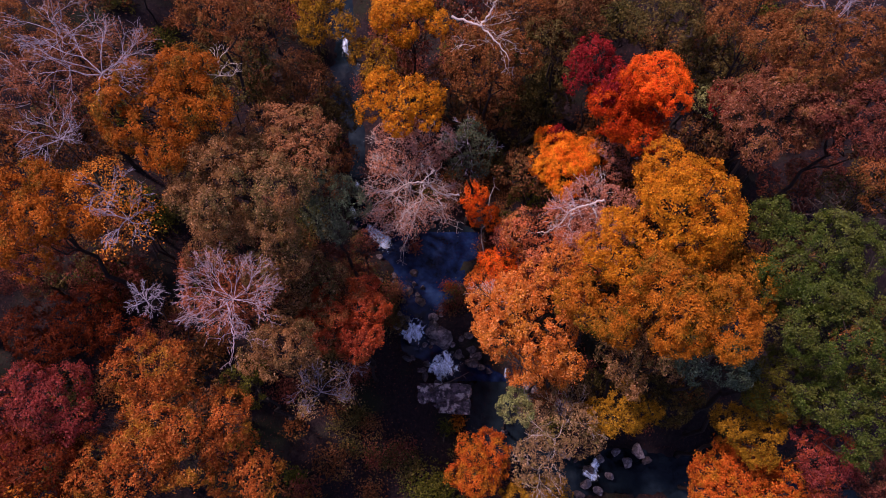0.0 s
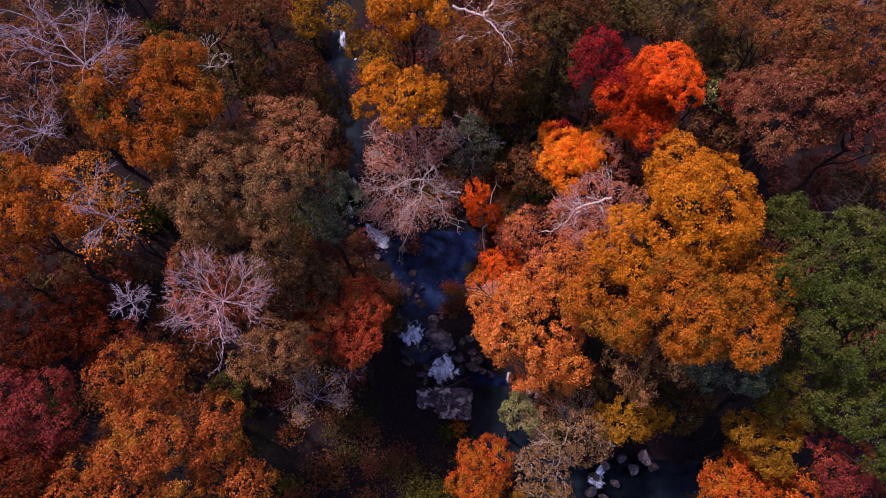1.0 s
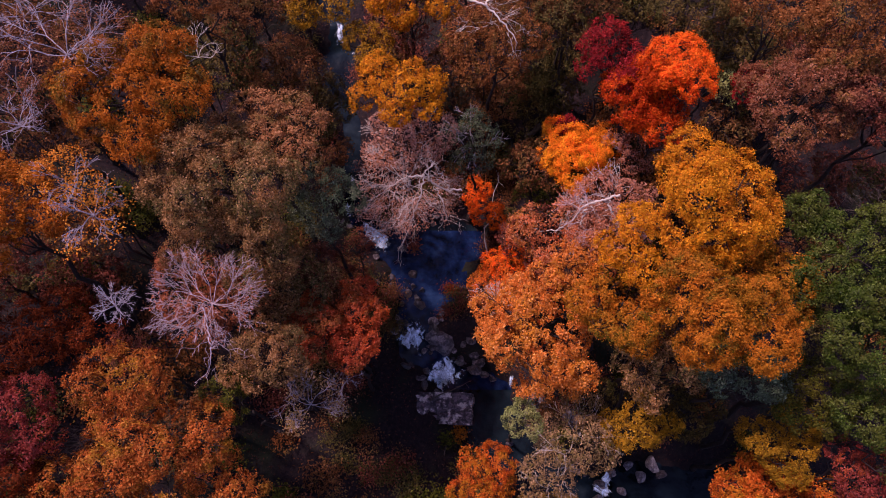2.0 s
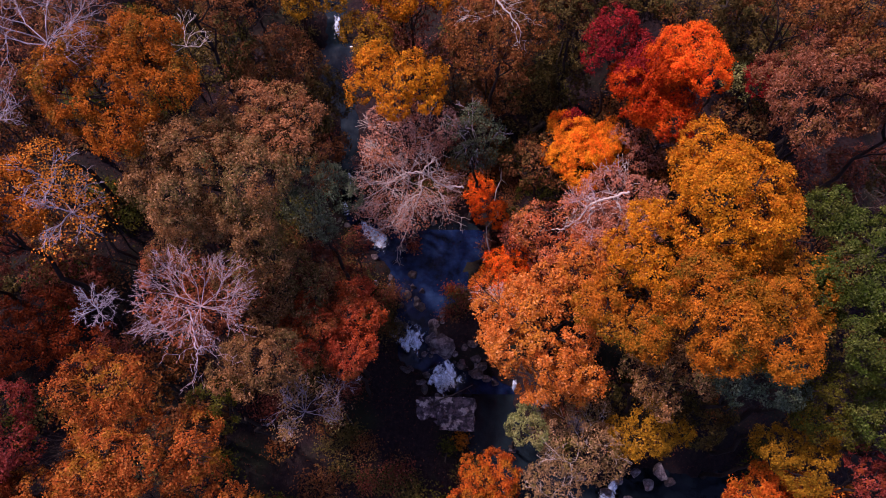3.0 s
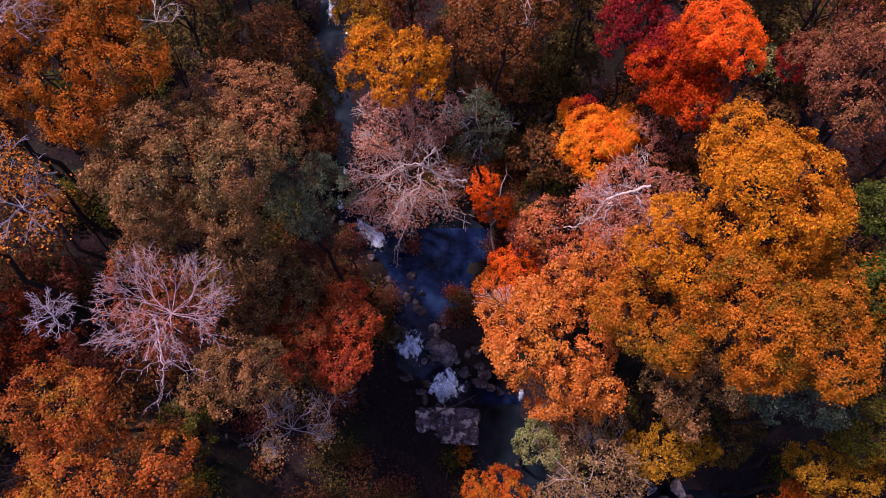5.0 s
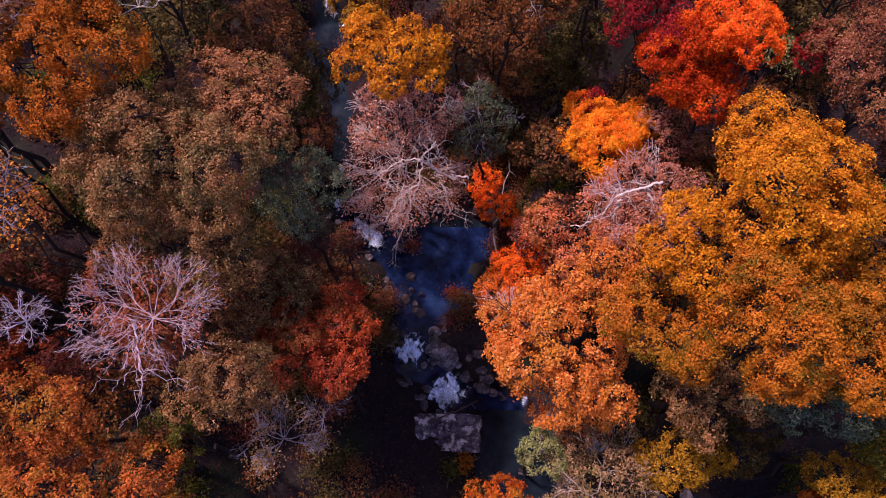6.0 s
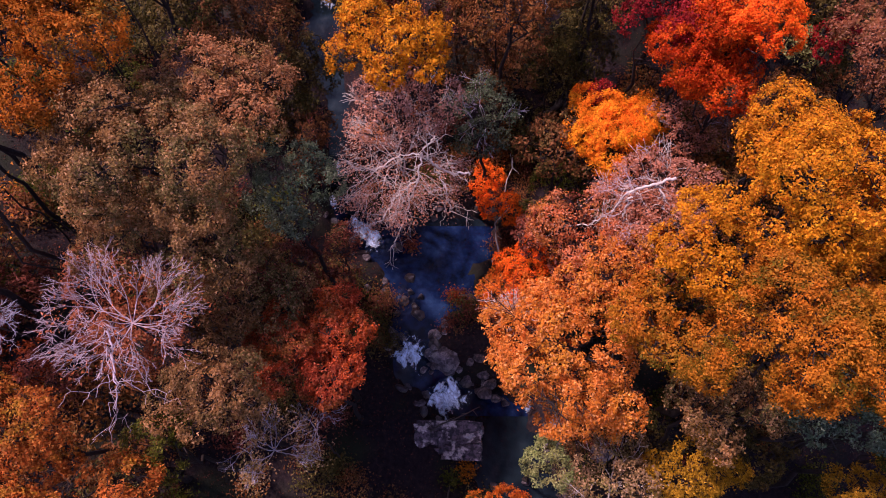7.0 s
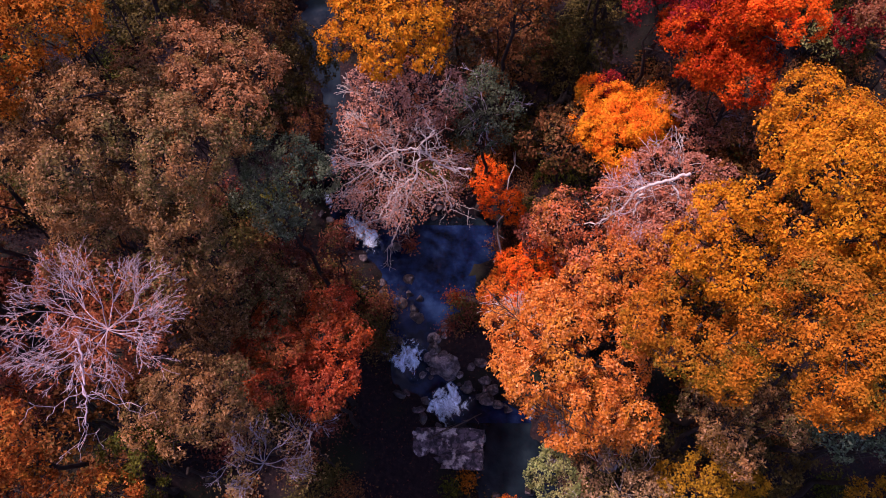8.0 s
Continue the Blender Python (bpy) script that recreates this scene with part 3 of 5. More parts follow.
leafy_tree("slim maple with a dark crimson crown", (7.58, 8.78), (7.58, 8.78, 13.84), (1.49, 1.88, 1.42), "leaf_crimson", "bark_dark", 28, density=1.0, leaf=0.066, show=0.0, name="tree")
leafy_tree("wide oak with a purple-brown autumn crown", (14.57, 5), (14.57, 5, 15.75), (3.47, 2.3, 2.42), "leaf_pinkbrown", "bark_dark", 29, density=1.15, leaf=0.065, show=0.0, name="tree")
leafy_tree("tall oak with a dusky brown-red crown", (15.67, 6.53), (15.67, 6.53, 17.36), (3.49, 1.97, 2.29), "leaf_russet", "bark_dark", 30, density=1.1, leaf=0.065, show=0.0, name="tree")
leafy_tree("oak with a maroon and brown crown", (17.3, 4.05), (17.3, 4.05, 16.63), (2.25, 1.97, 1.77), "leaf_maroon", "bark_dark", 31, density=1.1, leaf=0.065, show=0.0, name="tree")
leafy_tree("brown-leaved oak with a loose crown", (13.95, 8.91), (13.95, 8.91, 16.5), (2.18, 1.72, 1.64), "leaf_russet", "bark_dark", 32, density=0.8, leaf=0.065, show=0.0, name="tree")
leafy_tree("olive-brown tree in shade behind the maples", (11.06, 10.89), (11.06, 10.89, 14.62), (2.23, 1.72, 1.66), "leaf_olive", "bark_dark", 33, density=0.8, leaf=0.078, show=0.0, name="tree")
bare_tree("bare tree with lilac branches behind the oaks", (16.78, 8.37), (16.78, 8.37, 18.35), (2.54, 1.02, 1.5), "bark_lilac", 34, twigs=1.2, leaves='leaf_pinkbrown', density=0.1)
leafy_tree("evergreen with a dense dark green crown", (14.68, -1.84), (14.68, -1.84, 15.31), (2.7, 1.98, 1.97), "leaf_green", "bark_dark", 35, density=1.25, leaf=0.057, show=0.0, name="tree")
leafy_tree("small evergreen with a rounded green top", (13.05, -0.02), (13.05, -0.02, 15.97), (0.93, 0.88, 0.76), "leaf_green", "bark_dark", 36, density=1.2, leaf=0.053, show=0.0, name="tree")
leafy_tree("broad evergreen with glossy green leaves", (15.5, -4.28), (15.5, -4.28, 14.29), (2.79, 2.33, 2.15), "leaf_green", "bark_dark", 37, density=1.2, leaf=0.057, show=0.0, name="tree")
leafy_tree("evergreen with blue-green drooping leaves", (11.89, -4.67), (11.89, -4.67, 11.54), (2.03, 1.7, 1.57), "leaf_bluegreen", "bark_dark", 38, density=1.1, leaf=0.065, show=0.0, name="tree")
leafy_tree("evergreen with dark green lower boughs", (16.3, -7.1), (16.3, -7.1, 12.55), (2.04, 2.02, 1.7), "leaf_green", "bark_dark", 39, density=1.1, leaf=0.057, show=0.0, name="tree")
leafy_tree("olive-green tree between the evergreens", (14.9, -5.66), (14.9, -5.66, 10.58), (1.87, 1.4, 1.37), "leaf_olivegreen", "bark_dark", 40, density=0.9, leaf=0.065, show=0.0, name="tree")
leafy_tree("small tree with golden olive leaves", (14.43, -6.84), (14.43, -6.84, 8.34), (2.02, 1.54, 1.5), "leaf_oldgold", "bark_dark", 41, density=1.1, leaf=0.06, show=0.0, name="tree")
leafy_tree("orange-red maple beside the lower stream", (14.3, -8.6), (14.3, -8.6, 5.05), (2.4, 2.1, 2.0), "leaf_orange", "bark_dark", 42, density=1.2, leaf=0.078, show=0.0, name="tree")
leafy_tree("orange maple with dense foliage", (15.27, -9.68), (15.27, -9.68, 5.44), (3.2, 1.84, 2.11), "leaf_orange", "bark_dark", 43, density=1.1, leaf=0.078, show=0.0, name="tree")
leafy_tree("small tree with magenta-red leaves", (16.33, -8.36), (16.33, -8.36, 9.62), (1.64, 1.53, 1.33), "leaf_magenta", "bark_dark", 44, density=1.1, leaf=0.06, show=0.0, name="tree")
leafy_tree("maroon-leaved tree in the shade", (19.31, -9.15), (19.31, -9.15, 8.17), (1.91, 1.72, 1.52), "leaf_maroon", "bark_dark", 45, density=0.9, leaf=0.065, show=0.0, name="tree")
edge_oak = leafy_tree("brown oak past the evergreens", (18.24, 1.38), (18.24, 1.38, 15.92), (1.24, 1.83, 1.29), "leaf_russet", "bark_dark", 46, density=0.9, leaf=0.065, show=0.0, name="tree")
leafy_tree("yellow-green low tree below the oak", (9.01, -5.76), (9.01, -5.76, 6.0), (1.9, 1.6, 1.4), "leaf_oldgold", "bark_dark", 47, density=1.0, leaf=0.072, show=0.0, name="tree")
leafy_tree("grey-brown bush-like tree on a rocky bank", (6.32, -6.1), (6.32, -6.1, 5.5), (2.46, 1.88, 1.82), "leaf_greybrown", "bark_pale", 48, density=0.6, leaf=0.072, show=1.0, name="tree")
leafy_tree("small pale green pine beside the pool", (3.76, -5.61), (3.76, -5.61, 6.33), (0.93, 0.91, 0.77), "leaf_palegreen", "bark_dark", 49, density=1.1, leaf=0.06, show=0.0, name="tree")
leafy_tree("grey-brown thin tree over the lower stream", (5.06, -8.28), (5.06, -8.28, 4.38), (1.62, 1.48, 1.3), "leaf_greybrown", "bark_pale", 50, density=0.55, leaf=0.072, show=0.7, name="tree")
leafy_tree("small orange maple on the near bank", (2.09, -7.89), (2.09, -7.89, 2.81), (1.44, 2.13, 1.5), "leaf_orange", "bark_dark", 51, density=1.2, leaf=0.066, show=0.0, name="tree")
leafy_tree("small yellow-green tree on the near bank", (5.43, -9.61), (5.43, -9.61, 2.15), (1.96, 1.2, 1.33), "leaf_oldgold", "bark_dark", 52, density=0.9, leaf=0.066, show=0.0, name="tree")
leafy_tree("rust-orange oak between the gold and the salmon crowns", (7.11, -2.24), (7.11, -2.24, 12.0), (2.1, 1.9, 1.6), "leaf_rust", "bark_dark", 201, density=1.1, leaf=0.07, show=0.0, name="tree")
leafy_tree("salmon-rust maple at the back of the leaning one", (6.57, 0.35), (6.57, 0.35, 10.5), (1.8, 1.6, 1.4), "leaf_salmon", "bark_dark", 202, density=1.1, leaf=0.07, show=0.0, name="tree")
leafy_tree("olive and rust oak on the shaded side of the broad one", (8.89, -4.29), (8.89, -4.29, 10.5), (2.2, 1.5, 1.5), "leaf_olivebrown", "bark_dark", 203, density=0.9, leaf=0.07, show=0.0, name="tree")
leafy_tree("rust oak beside the evergreens", (11.7, -2.35), (11.7, -2.35, 14.5), (1.6, 1.9, 1.4), "leaf_rust", "bark_dark", 204, density=1.1, leaf=0.07, show=0.0, name="tree")
leafy_tree("salmon maple hanging over the lower pool", (5.13, -3.71), (5.13, -3.71, 8.0), (1.7, 1.4, 1.3), "leaf_salmon", "bark_dark", 205, density=1.1, leaf=0.07, show=0.0, name="tree")
leafy_tree("dull olive oak beside the spreading bare tree", (-6.51, -0.82), (-6.51, -0.82, 10.5), (1.9, 2.0, 1.4), "leaf_olivebrown", "bark_dark", 206, density=0.8, leaf=0.07, show=0.0, name="tree")
leafy_tree("brown oak with thinning leaves beside the red maple", (-6.67, -3.41), (-6.67, -3.41, 9.5), (1.7, 1.5, 1.3), "leaf_tan", "bark_dark", 207, density=0.6, leaf=0.07, show=0.3, name="tree")

leafy_tree("small pale olive tree beside the red maples", (13.38, 8.76), (13.38, 8.76, 12.0), (0.75, 0.9, 0.7), "leaf_palegreen", "bark_dark", 214, density=0.6, leaf=0.07, show=0.0, name="tree")
leafy_tree("thin rose-brown tree between the flame and the gold maples", (9.17, 6.05), (9.17, 6.05, 10.5), (1.6, 1.2, 1.1), "leaf_rose", "bark_pink", 215, density=0.6, leaf=0.07, show=0.5, name="tree")
leafy_tree("thin dusky brown tree in front of the red maples", (10.69, 5.57), (10.69, 5.57, 11.0), (1.2, 1.0, 0.9), "leaf_pinkbrown", "bark_pink", 216, density=0.7, leaf=0.07, show=0.4, name="tree")
leafy_tree("small red maple beside the dusky oaks", (13.95, 8.0), (13.95, 8.0, 13.0), (1.1, 0.8, 0.8), "leaf_crimson", "bark_dark", 217, density=0.8, leaf=0.07, show=0.0, name="tree")
# trees round the upper stream
leafy_tree("small rust-orange maple above the pool", (2.87, 6.32), (2.87, 6.32, 3.88), (1.3, 1.12, 1.02), "leaf_fire", "bark_dark", 53, density=1.0, leaf=0.066, show=0.0, name="tree")
leafy_tree("small rust-orange sapling above the pool", (2.17, 7.45), (2.17, 7.45, 4.68), (0.76, 0.88, 0.69), "leaf_fire", "bark_dark", 54, density=1.0, leaf=0.066, show=0.0, name="tree")
leafy_tree("small pine with grey-green needles", (1.72, 7.24), (1.72, 7.24, 9.67), (1.58, 1.8, 1.42), "leaf_greygreen", "bark_lilac", 55, density=0.6, leaf=0.06, show=1.0, name="tree")
leafy_tree("maple with a yellow autumn crown beside the stream", (-1.73, 6.8), (-1.73, 6.8, 13.92), (2.25, 1.27, 1.48), "leaf_gold", "bark_dark", 56, density=1.2, leaf=0.072, show=0.0, name="tree")
leafy_tree("maple with lilac-brown thinning leaves", (-1.62, 6.11), (-1.62, 6.11, 11.67), (2.29, 1.45, 1.57), "leaf_lilac", "bark_pale", 57, density=0.5, leaf=0.072, show=0.3, name="tree")
birch = bare_tree("half-bare pale birch with long crooked limbs", (-0.14, 8.64), (-1.54, 5.04, 9.75), (2.75, 2.8, 2.33), "bark_pale", 58, twigs=0.95, leaves='leaf_lilac', density=0.3)
leafy_tree("tall maple with a bright yellow crown", (-1.52, 12.26), (-1.52, 12.5, 13.59), (2.2, 2.1, 1.9), "leaf_gold", "bark_dark", 59, density=1.25, leaf=0.072, show=0.0, name="tree")
leafy_tree("small brown and gold tree", (-3.5, 11.24), (-3.5, 11.24, 12.04), (1.31, 1.38, 1.13), "leaf_oldgold", "bark_dark", 60, density=0.8, leaf=0.072, show=0.0, name="tree")
leafy_tree("olive and brown tree with a loose crown", (-8.04, 13.1), (-6.04, 12.6, 13.45), (1.84, 1.67, 1.47), "leaf_oldgold", "bark_dark", 61, density=0.9, leaf=0.072, show=0.0, name="tree")
leafy_tree("brown tree with dull leaves in shade", (-7.64, 10.11), (-7.64, 10.11, 11.6), (2.25, 2.09, 1.82), "leaf_brown", "bark_dark", 62, density=0.8, leaf=0.078, show=0.0, name="tree")
leafy_tree("dark olive small tree over the stream", (-7.17, 9.78), (-7.17, 9.78, 7.51), (1.61, 2.63, 1.78), "leaf_olive", "bark_dark", 63, density=0.7, leaf=0.072, show=0.0, name="tree")
leafy_tree("brown oak with russet leaves", (2.6, 10), (2.6, 10, 13.43), (2.57, 2.07, 1.95), "leaf_russet", "bark_dark", 64, density=0.85, leaf=0.072, show=0.0, name="tree")
forked_tree = bare_tree("bare pale tree with forked limbs", (2.26, 10.63), (2.26, 10.63, 14.7), (1.79, 1.57, 1.41), "bark_pale", 65, twigs=0.7, leaves=None, density=0.3)
leafy_tree("olive-green tree with thin crown", (6.05, 11.24), (6.05, 11.24, 12.67), (2.36, 2.32, 1.97), "leaf_olive", "bark_dark", 66, density=0.75, leaf=0.072, show=0.0, name="tree")
leafy_tree("brown and green tree in shade", (6.72, 12.63), (6.72, 12.63, 13.61), (2.36, 1.49, 1.62), "leaf_brown", "bark_dark", 67, density=0.8, leaf=0.072, show=0.0, name="tree")
leafy_tree("orange-brown oak with thin leaves", (4.11, 12.81), (4.11, 12.81, 13.81), (2.2, 1.33, 1.48), "leaf_russet", "bark_dark", 68, density=0.8, leaf=0.072, show=0.0, name="tree")
leafy_tree("dark green shrub-like tree on the slope", (4.82, 10.87), (4.82, 10.87, 7.94), (1.62, 1.71, 1.4), "leaf_olive", "bark_dark", 69, density=0.7, leaf=0.072, show=0.0, name="tree")
leafy_tree("olive bush on the shaded slope", (5.5, 6.91), (5.5, 6.91, 4.59), (1.5, 1.58, 1.29), "leaf_olivegreen", "bark_dark", 70, density=0.7, leaf=0.072, show=0.0, name="tree")
leafy_tree("dark olive tree hanging over the narrow stream", (-5.93, 9.64), (-5.93, 9.64, 9.07), (1.18, 1.82, 1.26), "leaf_olive", "bark_dark", 71, density=0.8, leaf=0.084, show=0.0, name="tree")
leafy_tree("dark brown tree hanging over the narrow stream", (-5.65, 6.97), (-5.65, 6.97, 8.02), (0.9, 1.53, 1.02), "leaf_brown", "bark_dark", 72, density=0.8, leaf=0.084, show=0.0, name="tree")

bare_tree("half-bare tree with a haze of rosy twigs among the maples", (7.2, 1.9), (7.0, 1.9, 11.6), (2.2, 1.7, 1.4), "bark_pink", 211, twigs=1.3, leaves="leaf_rose", density=0.25)
bare_tree("half-bare birch with a haze of pale twigs by the stream", (-1.9, 6.2), (-1.7, 4.6, 11.0), (2.3, 2.2, 1.6), "bark_pale", 212, twigs=1.3, leaves="leaf_lilac", density=0.15)
bare_tree("bare sapling with pale twigs at the edge of the leaning maple", (3.4, -0.6), (2.9, -0.7, 8.7), (1.1, 1.0, 0.8), "bark_pale", 213, twigs=1.0, leaves="leaf_salmon", density=0.2)

bare_tree("grey half-bare twiggy tree below the red maple", (-4.4, -4.9), (-4.3, -4.7, 8.6), (1.3, 0.9, 0.8), "bark_lilac", 218, twigs=1.2, leaves="leaf_maroon", density=0.25)

# trees of the left bank
bare_tree("tall bare tree with lilac-grey branches", (-13.29, 5.1), (-13.29, 5.1, 18.99), (2.76, 2.18, 2.08), "bark_lilac", 73, twigs=1.3, leaves='leaf_pinkbrown', density=0.1)
bare_tree("bare tree with a haze of lilac twigs", (-15.27, 6.84), (-15.27, 6.84, 18.97), (2.76, 1.51, 1.79), "bark_lilac", 74, twigs=1.3, leaves='leaf_pinkbrown', density=0.1)
bare_tree("bare sapling with lilac twigs over a hollow", (-14.86, 2.69), (-14.86, 2.69, 17.76), (1.31, 1.62, 1.23), "bark_lilac", 75, twigs=1.0, leaves=None, density=0.3)
leafy_tree("brown oak with purple-tinged leaves", (-15.91, 4.83), (-15.91, 4.83, 17.2), (2.09, 2.69, 2.01), "leaf_pinkbrown", "bark_lilac", 76, density=0.5, leaf=0.057, show=0.2, name="tree")
leafy_tree("russet oak with a thinning crown", (-17.19, 7.56), (-17.19, 7.56, 17.5), (2.23, 1.57, 1.6), "leaf_russet", "bark_dark", 77, density=0.6, leaf=0.065, show=0.0, name="tree")
leafy_tree("oak with an orange-brown autumn crown", (-10.79, 3.54), (-10.79, 3.54, 17.7), (2.94, 2.1, 2.12), "leaf_rust2", "bark_dark", 78, density=1.25, leaf=0.057, show=0.0, name="tree")
leafy_tree("pointed top of an orange-brown oak", (-9.94, 4.82), (-9.94, 4.82, 18.5), (1.33, 1.22, 1.07), "leaf_rust2", "bark_dark", 79, density=1.2, leaf=0.057, show=0.0, name="tree")
bare_tree("bare pale snag with short limbs", (-8.88, 5.53), (-8.88, 5.53, 18.01), (1.05, 1.18, 0.94), "bark_pale", 80, twigs=0.5, leaves=None, density=0.3)
leafy_tree("brown-orange oak high on the slope", (-9.64, 8.59), (-9.64, 8.59, 17.82), (2.08, 1.37, 1.45), "leaf_russet", "bark_dark", 81, density=1.0, leaf=0.065, show=0.0, name="tree")
leafy_tree("dark brown oak in the shade", (-8.93, 10.61), (-8.93, 10.61, 14.72), (1.78, 1.87, 1.53), "leaf_brown", "bark_dark", 82, density=0.7, leaf=0.078, show=0.0, name="tree")
leafy_tree("broad oak with olive-brown leaves", (-7.78, 1.13), (-7.78, 1.13, 15.44), (3.86, 2.54, 2.69), "leaf_olivebrown", "bark_dark", 83, density=1.2, leaf=0.057, show=0.0, name="tree")
leafy_tree("oak with pale brown leaves", (-6.52, 3.46), (-6.52, 3.46, 15.45), (2.37, 1.79, 1.75), "leaf_tan", "bark_dark", 84, density=1.15, leaf=0.065, show=0.0, name="tree")
leafy_tree("grey-green small tree beside the stream", (-4.58, 1.57), (-4.58, 1.57, 13.56), (1.09, 1.77, 1.2), "leaf_greygreen", "bark_dark", 85, density=1.0, leaf=0.055, show=0.0, name="tree")
leafy_tree("dark olive oak crown", (-7.99, -0.57), (-7.99, -0.57, 13.88), (3.05, 1.34, 1.84), "leaf_olivebrown", "bark_dark", 86, density=0.9, leaf=0.065, show=0.0, name="tree")
leafy_tree("oak with a deep orange autumn crown", (-15.16, -0.38), (-15.16, -0.38, 16.57), (2.63, 2.29, 2.07), "leaf_rust2", "bark_dark", 87, density=1.2, leaf=0.057, show=0.0, name="tree")
leafy_tree("dark red oak in deep shade", (-18.88, -0.35), (-18.88, -0.35, 11.24), (3.06, 1.61, 1.96), "leaf_maroon", "bark_dark", 88, density=0.8, leaf=0.065, show=0.0, name="tree")
leafy_tree("sparse small maple with bright orange tufts", (-11.79, -0.25), (-11.79, -0.25, 18.48), (1.05, 1.1, 0.9), "leaf_amber", "bark_lilac", 89, density=0.3, leaf=0.053, show=0.8, name="tree")
bare_tree("bare lilac sapling with orange tufts", (-11.17, -1.08), (-11.3, -1.0, 17.9), (1.15, 1.4, 0.9), "bark_lilac", 90, twigs=1.3, leaves='leaf_amber', density=0.2)
spreading_tree = bare_tree("spreading bare tree with pinkish white branches", (-7.74, -3.61), (-8.04, -3.01, 15.28), (2.21, 1.76, 1.67), "bark_pink", 91, twigs=2.0, leaves='leaf_pinkrust', density=0.08)
leafy_tree("red-brown small tree under the bare one", (-9.14, -1.97), (-9.14, -1.97, 12.57), (2.3, 1.71, 1.68), "leaf_pinkrust", "bark_dark", 92, density=0.9, leaf=0.06, show=0.0, name="tree")
bare_tree("small bare tree with lilac twigs", (-11.06, -3.34), (-11.06, -3.34, 15.67), (0.85, 0.79, 0.69), "bark_lilac", 93, twigs=1.2, leaves=None, density=0.3)
leafy_tree("red-brown maple with a rounded crown", (-3.87, -2.31), (-4.35, -2.3, 9.94), (1.75, 2.6, 1.62), "leaf_ember", "bark_dark", 94, density=1.35, leaf=0.066, show=0.0, name="tree")
leafy_tree("small ember-red maple close to the larger one", (-3.68, -3.13), (-3.68, -3.13, 9.79), (1.15, 0.91, 0.87), "leaf_ember", "bark_dark", 95, density=1.2, leaf=0.066, show=0.0, name="tree")
leafy_tree("dusky brown-red tree beside the red maple", (-5.85, 0.09), (-5.85, 0.09, 8.39), (1.61, 1.96, 1.5), "leaf_maroon", "bark_dark", 96, density=0.8, leaf=0.072, show=0.0, name="tree")
leafy_tree("small maroon tree over the stream bank", (-4.07, 2.51), (-4.07, 2.51, 6.85), (0.85, 1.25, 0.88), "leaf_maroon", "bark_dark", 97, density=0.7, leaf=0.066, show=0.0, name="tree")
leafy_tree("brown-olive oak with small leaves", (-6.53, -4.37), (-6.53, -4.37, 12.24), (1.85, 1.41, 1.37), "leaf_olivebrown", "bark_dark", 98, density=1.0, leaf=0.06, show=0.0, name="tree")
bare_tree("grey twiggy half-bare tree", (-5.29, -5.54), (-5.29, -5.54, 10.03), (1.51, 1.21, 1.14), "bark_lilac", 99, twigs=1.2, leaves='leaf_greybrown', density=0.4)
leafy_tree("dark red tree low on the slope", (-17.35, -2.51), (-17.35, -2.51, 8.68), (3.49, 1.84, 2.24), "leaf_brick", "bark_dark", 100, density=0.9, leaf=0.078, show=0.0, name="tree")
leafy_tree("rust tree in the shade of the slope", (-12.67, -3.22), (-12.67, -3.22, 9.17), (1.74, 1.22, 1.25), "leaf_maroon", "bark_dark", 101, density=0.7, leaf=0.072, show=0.0, name="tree")
leafy_tree("orange oak with open boughs", (-10.91, -5.66), (-10.91, -5.66, 14.45), (1.63, 1.17, 1.18), "leaf_salmonrust", "bark_dark", 102, density=1.0, leaf=0.062, show=0.3, name="tree", lumps=2.2)
leafy_tree("broad oak with orange-brown open boughs", (-10.1, -7.64), (-10.1, -7.64, 12.54), (3.16, 2.09, 2.2), "leaf_salmonrust", "bark_dark", 103, density=1.1, leaf=0.066, show=0.4, name="tree", lumps=2.2)
leafy_tree("oak with coppery leaves", (-11.96, -9.24), (-11.96, -9.24, 12.82), (2.5, 1.68, 1.76), "leaf_salmonrust", "bark_dark", 104, density=1.1, leaf=0.066, show=0.3, name="tree", lumps=2.2)
leafy_tree("oak with crimson-brown leaves", (-8.18, -8.95), (-8.18, -8.95, 10.93), (1.86, 1.7, 1.5), "leaf_salmonrust", "bark_dark", 105, density=1.0, leaf=0.07, show=0.0, name="tree", lumps=2.2)
leafy_tree("maple with a pinkish red crown", (-14.85, -6.98), (-14.85, -6.98, 14.21), (1.93, 1.67, 1.51), "leaf_magenta", "bark_dark", 106, density=1.15, leaf=0.062, show=0.0, name="tree")
leafy_tree("maple with dull red leaves", (-14.89, -9.4), (-14.89, -9.4, 13.39), (2.23, 1.64, 1.63), "leaf_brick", "bark_dark", 107, density=1.1, leaf=0.062, show=0.0, name="tree")
leafy_tree("small olive-green tree among the oaks", (-7.9, -5.7), (-7.9, -5.7, 11.83), (0.98, 0.93, 0.8), "leaf_olivegreen", "bark_dark", 108, density=0.8, leaf=0.06, show=0.0, name="tree")
leafy_tree("yellow-green low shrub tree on the bank", (0.37, -9.02), (0.37, -9.02, 0.54), (1.56, 0.95, 1.05), "leaf_olivegreen", "bark_dark", 110, density=0.9, leaf=0.066, show=0.0, name="tree")

